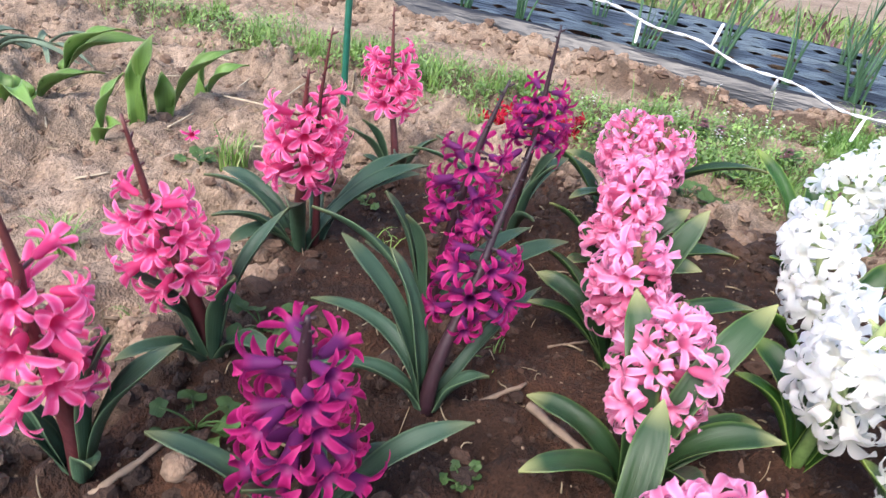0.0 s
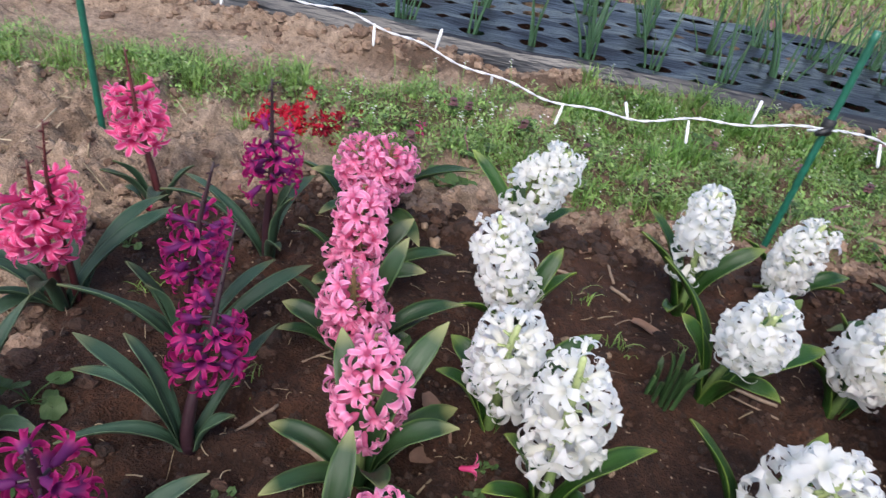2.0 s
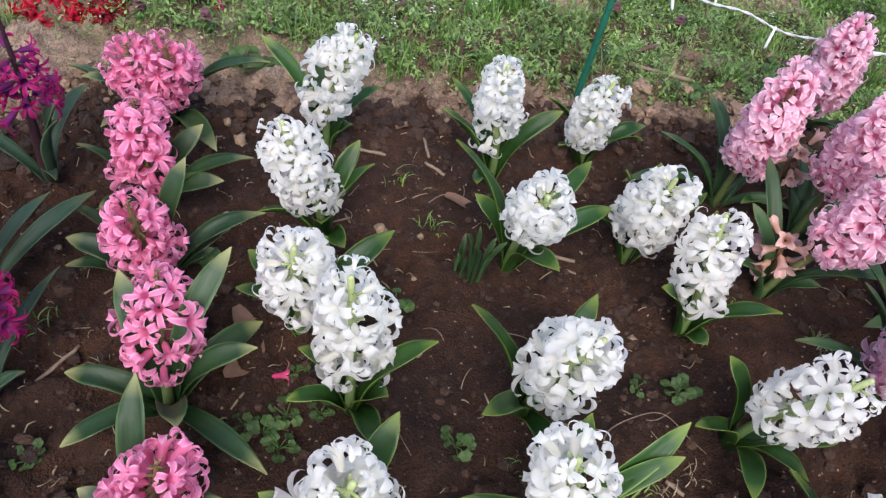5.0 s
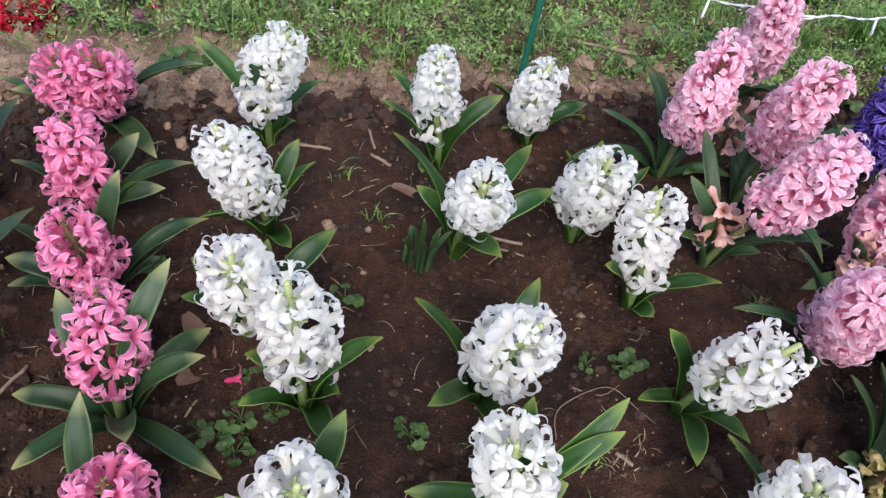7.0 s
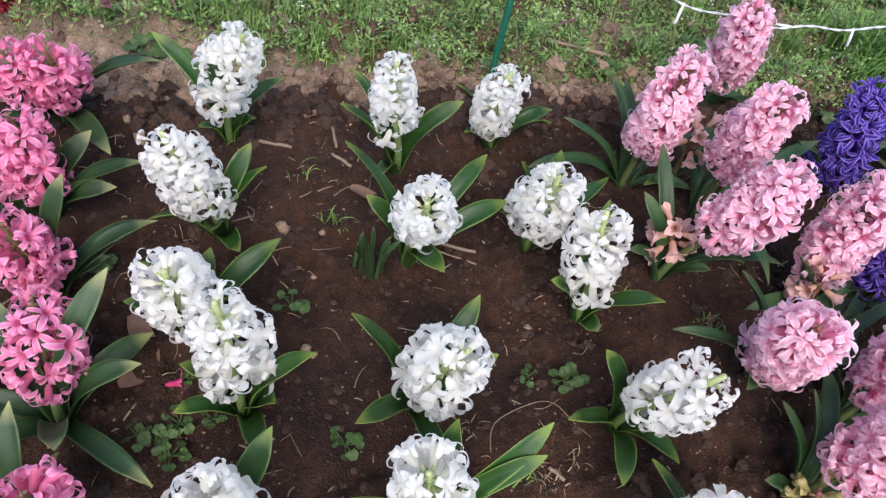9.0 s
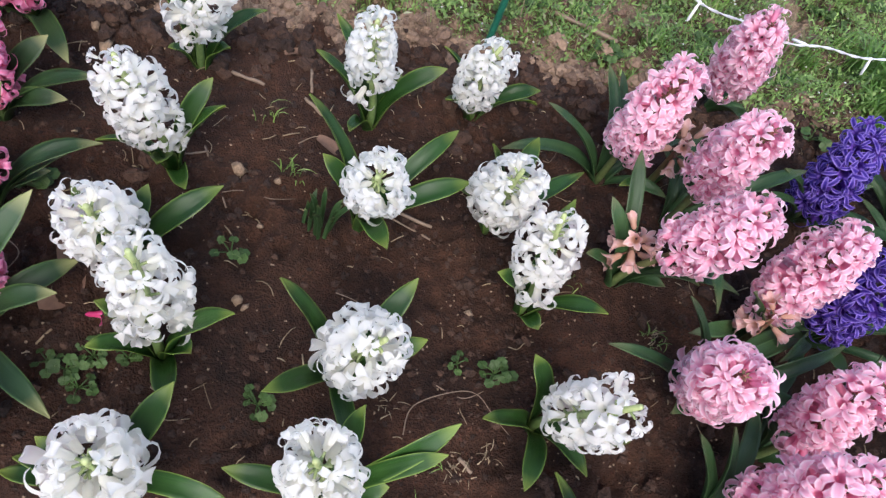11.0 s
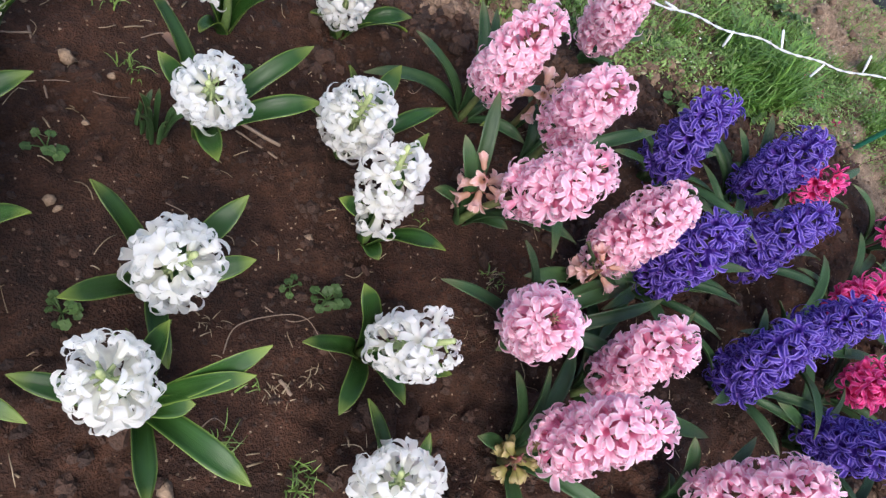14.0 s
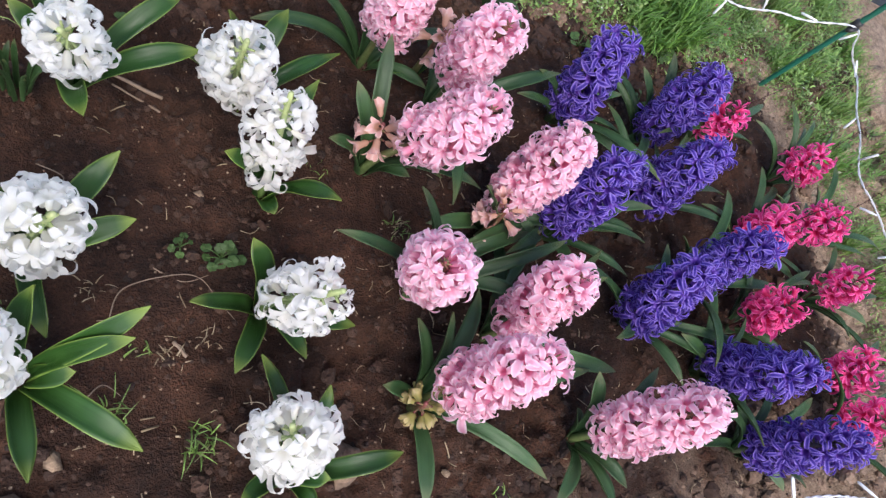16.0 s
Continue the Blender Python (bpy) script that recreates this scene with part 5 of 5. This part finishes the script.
sr = random.Random(88)
left = 46
while left:
    x, y = sr.uniform(0.3, 1.5), sr.uniform(0.85, 1.2)
    if sr.random() < float(green_cover(x, y)):
        seed_stem(x, y, sr.uniform(0.045, 0.095), 1400 + left)
        left -= 1
left = 58
while left:
    x, y = sr.uniform(0.3, 1.75), sr.uniform(0.72, 1.1)
    if sr.random() < float(green_cover(x, y)):
        round_weed(x, y, sr.uniform(0.013, 0.026), sr.randint(6, 10), 1500 + left, "low broad-leaved green weed among the grass")
        left -= 1


def stone(x, y, s, seed, mat=None, label="small tan stone lying on the soil"):
    b = Build()
    lump_shape(b, 0, 0, s * 0.35, s, random.Random(seed), 0.75)
    ob = part("stone", b.mesh("stone"), mat or PEBBLE)
    ob.location = (x, y, gz(x, y))
    tagged(ob, label, "stone", "small stones")


for k, (x, y, s) in enumerate([(0.599, 0.600, 0.0085), (0.464, 0.742, 0.010), (0.452, 0.77, 0.006), (0.820, 0.437, 0.005), (0.638, 0.585, 0.004), (0.600, 0.451, 0.0065), (0.607, 0.444, 0.004), (0.62, 0.532, 0.0035), (0.395, 0.50, 0.004),
                               (0.72, 0.43, 0.004), (0.93, 0.49, 0.004), (0.56, 0.655, 0.004), (0.70, 0.215, 0.009), (1.03, 0.15, 0.005), (0.30, 0.60, 0.004), (0.02, 0.60, 0.006)]):
    stone(x, y, s, 700 + k)
stone(0.672, 0.175, 0.020, 741, CLOD_DRY, "large dry clod of tan earth beside a white hyacinth")
stone(0.925, 0.175, 0.020, 742, CLOD_DRY, "large dry clod of tan earth beside a white hyacinth")
stone(0.150, 0.350, 0.010, 743, CLOD_DRY, "large dry clod of tan earth between the flowers")


def stick(a, c, width, seed, label="dry pale straw stalk lying on the soil", mat=None):
    r = random.Random(seed)
    b = Build()
    n = 6
    mid = Vector(((a[0] + c[0]) / 2, (a[1] + c[1]) / 2, 0))
    path = []
    for i in range(n + 1):
        t = i / n
        x, y = a[0] + (c[0] - a[0]) * t, a[1] + (c[1] - a[1]) * t
        path.append(Vector((x + r.uniform(-1, 1) * width * 0.12, y + r.uniform(-1, 1) * width * 0.12, 0.5 * (gz(*a) + gz(*c)) + width * 0.6)) - mid)
    b.tube(path, [width * 0.36 * r.uniform(0.8, 1.15) for _ in path], 6)
    ob = part("stick", b.mesh("stick"), mat or STICK_DRY)
    ob.location = mid
    tagged(ob, label, "stick", "dry stalks")


for k, (a, c, w) in enumerate([((0.59, 0.731), (0.625, 0.717), 0.006), ((0.678, 0.749), (0.677, 0.714), 0.005), ((0.566, 0.629), (0.588, 0.555), 0.003), ((0.745, 0.556), (0.793, 0.532), 0.005), ((0.75, 0.545), (0.79, 0.52), 0.003),
                               ((0.669, 0.701), (0.687, 0.679), 0.006), ((0.505, 0.393), (0.545, 0.368), 0.003), ((0.333, 0.463), (0.378, 0.430), 0.008), ((0.300, 0.460), (0.329, 0.490), 0.005), ((0.120, 0.318), (0.134, 0.36), 0.006),
                               ((0.156, 0.373), (0.199, 0.350), 0.003), ((-0.04, 0.441), (0.03, 0.462), 0.005), ((0.059, 0.438), (0.051, 0.478), 0.004), ((0.055, 0.57), (0.10, 0.60), 0.003), ((0.06, 0.60), (0.09, 0.575), 0.003),
                               ((1.0, 0.875), (1.09, 0.83), 0.009), ((-0.16, 0.64), (-0.02, 0.575), 0.003), ((-0.25, 0.60), (-0.17, 0.585), 0.004), ((0.34, 0.55), (0.37, 0.57), 0.003), ((0.79, 0.30), (0.80, 0.285), 0.005), ((0.57, 0.62), (0.545, 0.615), 0.003)]):
    stick(a, c, w, 800 + k)


dr = random.Random(71)
for k in range(30):
    x, y, a, ln = dr.uniform(-0.32, 0.30), dr.uniform(0.58, 1.06), dr.uniform(0, 3.14), dr.uniform(0.02, 0.075)
    if float(bed_mask(x, y)) < 0.3:
        stick((x, y), (x + ln * math.cos(a), y + ln * math.sin(a)), dr.uniform(0.002, 0.0042), 860 + k, "pale dry straw stalk lying on the trodden soil", STRAW_PALE)


def curled_leaf(x, y, ln, wd, az, seed, label="curled dead brown leaf lying on the soil"):
    r = random.Random(seed)
    verts, faces = [], []
    n = 8
    for layer in (0, 1):
        for i in range(n + 1):
            s = i / n
            half = wd / 2 * math.sin(math.pi * (0.08 + 0.84 * s)) ** 0.8
            for c in (-1, -0.5, 0, 0.5, 1):
                verts.append((ln * (s - 0.5), c * half * 0.9, 0.30 * abs(c) ** 1.5 * half + 0.0012 * math.sin(s * 7 + c) - layer * 0.0007))
    m = (n + 1) * 5
    for i in range(n):
        for c in range(4):
            q = i * 5 + c
            faces += [(q, q + 5, q + 6, q + 1), (m + q, m + q + 1, m + q + 6, m + q + 5)]
    ob = part("dead_leaf", mesh_of("dead_leaf", verts, faces), LEAF_DEAD)
    ob.matrix_basis = pose(x, y, gz(x, y) + 0.003, r.uniform(-8, 8), r.uniform(-8, 8), az)
    tagged(ob, label, "leaf", "dead leaves")


curled_leaf(0.462, 0.489, 0.055, 0.022, -70, 1)
curled_leaf(0.452, 0.455, 0.025, 0.018, 20, 2)
curled_leaf(0.694, 0.636, 0.036, 0.018, -40, 3)
curled_leaf(0.66, 0.775, 0.025, 0.014, 10, 4)


def fallen(kind, x, y, seed, label, lift=0.004):
    r = random.Random(seed)
    ob = part("fallen_floret", FLORETS[kind][r.randrange(8)], PETAL[kind])
    ob.matrix_basis = pose(x, y, gz(x, y) + lift, r.uniform(60, 110), r.uniform(-25, 25), r.uniform(0, 360)) @ Matrix.Scale(0.66, 4)
    tagged(ob, label, "flower", "fallen florets")


for k in range(24):
    r = random.Random(900 + k)
    cx, cy = [(0.215, 1.015), (0.225, 1.055), (0.255, 1.035), (0.262, 1.062), (0.272, 1.025)][k % 5]
    fallen("scarlet", cx + r.gauss(0, 0.009), cy + r.gauss(0, 0.006), 900 + k, "wilted scarlet floret thrown on the grass", 0.003 + 0.005 * r.random())
for k in range(30):
    r = random.Random(1900 + k)
    fallen("wine" if k % 4 else "scarlet", 0.312 + r.gauss(0, 0.012), 1.015 + r.gauss(0, 0.012), 1900 + k, "wilted dark red floret in a pile on the grass", 0.003 + 0.008 * r.random())
for k in range(14):
    r = random.Random(1950 + k)
    fallen("scarlet", 0.28 + r.gauss(0, 0.08), 1.05 + r.gauss(0, 0.03), 1950 + k, "single wilted red floret thrown on the grass", 0.008)
for k, (x, y, kind) in enumerate([(-0.097, 0.77, "crimson"), (-0.06, 0.745, "coral"), (0.122, 0.783, "crimson"), (0.13, 0.79, "crimson"), (0.479, 0.439, "coral"), (0.445, 1.07, "crimson"), (0.44, 1.035, "crimson"), (0.452, 1.055, "crimson"), (1.49, 0.745, "coral"), (-0.3, 0.5, "crimson"), (0.50, 1.16, "crimson"), (1.73, 0.78, "coral"), (1.78, 0.74, "coral"), (1.74, 0.83, "coral")]):
    fallen(kind, x, y, 960 + k, "single pink-red floret fallen on the ground")


def field(name, n, box, height, width, mat, label, flat=0.0, seed=0, power=1.0, seg=3, shape=None, stack=0.0):
    g = np.random.default_rng(seed)
    x, y = g.uniform(box[0], box[1], n), g.uniform(box[2], box[3], n)
    keep = g.random(n) < green_cover(x, y) ** power
    x, y = x[keep], y[keep]
    m = len(x)
    z = ground_height(x, y) - 0.003
    az, ln = g.uniform(0, 2 * np.pi, m), height * g.uniform(0.45, 1.15, m) * (0.15 + 0.9 * vnoise(x, y, 11, 17.0) + 0.8 * vnoise(x, y, 30, 19.0))
    lean = g.uniform(0.1, 0.9, m) + flat
    z = z + stack * g.random(m) * np.clip(0.2 + 1.3 * vnoise(x, y, 14, 23.0) * vnoise(x, y, 33, 27.0) * 1.6, 0, 1.4)
    if stack:
        ln = height * g.uniform(0.6, 1.3, m)
    wd = width * g.uniform(0.6, 1.4, m)
    verts = np.empty((m, 2 * (seg + 1), 3))
    for i in range(seg + 1):
        s = i / seg
        out, up = ln * lean * s ** 1.7, ln * (s - 0.35 * lean * s * s)
        w = wd * (1 - 0.93 * s ** 2) if shape is None else wd * shape[i]
        cx, cy, cz = x + np.cos(az) * out, y + np.sin(az) * out, z + np.maximum(up, 0.001)
        for k, sgn in ((0, -1), (1, 1)):
            verts[:, 2 * i + k, 0], verts[:, 2 * i + k, 1], verts[:, 2 * i + k, 2] = cx - sgn * np.sin(az) * w, cy + sgn * np.cos(az) * w, cz
    quad = np.array([[2 * i, 2 * i + 1, 2 * i + 3, 2 * i + 2] for i in range(seg)])
    faces = (np.arange(m)[:, None, None] * (2 * (seg + 1)) + quad[None]).reshape(-1, 4)
    me = bpy.data.meshes.new(name)
    me.from_pydata(verts.reshape(-1, 3), [], faces.tolist())
    me.materials.append(mat)
    me.update()
    return tagged(new(name, me), label, "grass", kind="stuff")


def blossoms(n):
    r = random.Random(55)
    b = Build()
    while n:
        x, y = r.uniform(0.2, 1.9), r.uniform(0.6, 1.2)
        if r.random() > float(green_cover(x, y)):
            continue
        n -= 1
        z, s = gz(x, y) + r.uniform(0.012, 0.035), r.uniform(0.0010, 0.0020)
        b.add([(x + s * math.cos(k * 1.2566), y + s * math.sin(k * 1.2566), z + r.uniform(-0.3, 0.3) * s) for k in range(5)], [(0, 1, 2, 3, 4)])
    tagged(part("blossom", b.mesh("blossom", False), BLOSSOM), "tiny whitish blossoms among the weeds", "blossom", kind="stuff")


NEAR, BEYOND = (-0.8, 2.35, -0.3, 1.25), (-1.2, 3.2, 1.6, 2.7)
field("grass", 80000, NEAR, 0.032, 0.00055, GRASS, "short uneven green grass beside the flower bed", seed=1)
field("bright_grass", 24000, NEAR, 0.046, 0.0007, GRASS_BRIGHT, "longer bright green grass blades beside the bed", seed=2, power=1.6)
field("chickweed", 260000, NEAR, 0.0058, 0.0014, CHICKWEED, "low creeping weeds with tiny green leaves", flat=0.6, seed=3, shape=(0.2, 0.9, 1.0, 0.15), stack=0.032)
field("tall_chickweed", 70000, NEAR, 0.0075, 0.0017, CHICKWEED, "low creeping weeds with small green leaves", flat=0.4, seed=4, shape=(0.2, 0.8, 1.0, 0.15), stack=0.042, power=2.0)
blossoms(320)
field("dry_grass", 5000, NEAR, 0.03, 0.0009, LITTER, "dry straw-coloured grass blades", flat=0.7, seed=6)
field("far_grass", 17000, BEYOND, 0.06, 0.0016, GRASS, "rough grass beyond the black film", seed=7)
field("far_weeds", 15000, BEYOND, 0.04, 0.004, CHICKWEED, "rough weeds beyond the black film", seed=8, shape=(0.2, 0.9, 1.0, 0.1))
field("far_straw", 9000, BEYOND, 0.05, 0.0018, LITTER, "dry pale grass beyond the black film", flat=0.5, seed=12)
field("dead_nettle", 4200, BEYOND, 0.055, 0.003, NETTLE, "reddish purple weed tops beyond the black film", seed=9, shape=(0.1, 0.2, 1.0, 0.6))
field("near_nettle", 120, (0.3, 1.7, 0.85, 1.2), 0.034, 0.002, NETTLE, "reddish purple weed tops in the grass", seed=10, shape=(0.1, 0.2, 1.0, 0.6))


def straw_litter():
    r = random.Random(77)
    b = Build()
    for k in range(560):
        x, y = r.uniform(-0.6, 1.8), r.uniform(-0.05, 1.15)
        if k > 440:
            x, y = r.uniform(-0.5, 0.35), r.uniform(0.75, 1.1)
        ln, a = 0.004 + 0.02 * r.random() ** 2.5, r.random() * 6.28
        if x < 0.15 or k > 440:
            ln *= 2.0
        d = Vector((math.cos(a), math.sin(a), 0)) * ln
        p = Vector((x, y, gz(x, y) + 0.0014))
        q = p + d
        q.z = gz(q.x, q.y) + 0.0014
        b.tube([p, (p + q) / 2 + Vector((0, 0, 0.001)), q], 0.0005 + 0.0006 * r.random(), 4)
    for k in range(620):
        x, y = r.uniform(0.0, 1.7), r.uniform(0.0, 0.86)
        a, bend, ln = r.random() * 6.28, r.uniform(-1.6, 1.6), 0.006 + 0.022 * r.random() ** 2
        path = []
        for i in range(5):
            path.append(Vector((x, y, gz(x, y) + 0.0012 + 0.0016 * math.sin(i * 0.8))))
            x, y, a = x + math.cos(a) * ln / 4, y + math.sin(a) * ln / 4, a + bend / 4
        b.tube(path, 0.00028 + 0.0003 * r.random(), 4)
    tagged(part("straw_litter", b.mesh("straw_litter"), LITTER), "bits of dry straw and rootlets scattered on the soil", "straw", kind="stuff")


straw_litter()


def rootlet(points, label="thin wiry dead root lying in a curve on the soil"):
    ctrl = [Vector((x, y, gz(x, y) + 0.002)) for x, y in points]
    mid = ctrl[0].copy()
    path = []
    for i in range(len(ctrl) - 1):
        p0, p1, p2, p3 = ctrl[max(i - 1, 0)], ctrl[i], ctrl[i + 1], ctrl[min(i + 2, len(ctrl) - 1)]
        for k in range(6):
            t = k / 6
            path.append(0.5 * ((2 * p1) + (p2 - p0) * t + (2 * p0 - 5 * p1 + 4 * p2 - p3) * t * t + (3 * p1 - p0 - 3 * p2 + p3) * t ** 3) - mid)
    path.append(ctrl[-1] - mid)
    b = Build()
    b.tube(path, [0.0007 - 0.0004 * i / len(path) for i in range(len(path))], 5)
    ob = part("rootlet", b.mesh("rootlet"), STICK_DRY)
    ob.location = mid
    tagged(ob, label, "root", "dead roots")


rootlet([(0.741, 0.322), (0.752, 0.346), (0.791, 0.357), (0.815, 0.354), (0.831, 0.333), (0.847, 0.315)])
rootlet([(0.775, 0.366), (0.80, 0.352), (0.822, 0.357)])
rootlet([(0.723, 0.259), (0.735, 0.268), (0.748, 0.258)])
rootlet([(0.56, 0.56), (0.60, 0.575), (0.63, 0.56), (0.655, 0.57)])
rootlet([(0.69, 0.46), (0.71, 0.445), (0.70, 0.43)])
rootlet([(0.40, 0.52), (0.42, 0.50), (0.41, 0.475)])
rootlet([(0.66, 0.64), (0.68, 0.652), (0.70, 0.645), (0.705, 0.66)])
rootlet([(0.90, 0.62), (0.93, 0.64), (0.95, 0.63), (0.97, 0.655)])
rootlet([(0.07, 0.585), (0.10, 0.60), (0.12, 0.585), (0.13, 0.55)])
for k, (x, y, n) in enumerate([(0.788, 0.289, 26), (0.817, 0.302, 12), (1.02, 0.405, 24), (0.90, 0.80, 30), (0.98, 0.79, 26), (1.20, 0.69, 22), (0.73, 0.345, 12), (0.34, 0.475, 9)]):
    grass_tuft(x, y, n, 0.016, 660 + k, 0.010, "small tangle of dry straw-coloured grass on the soil", LITTER, 0.0006)
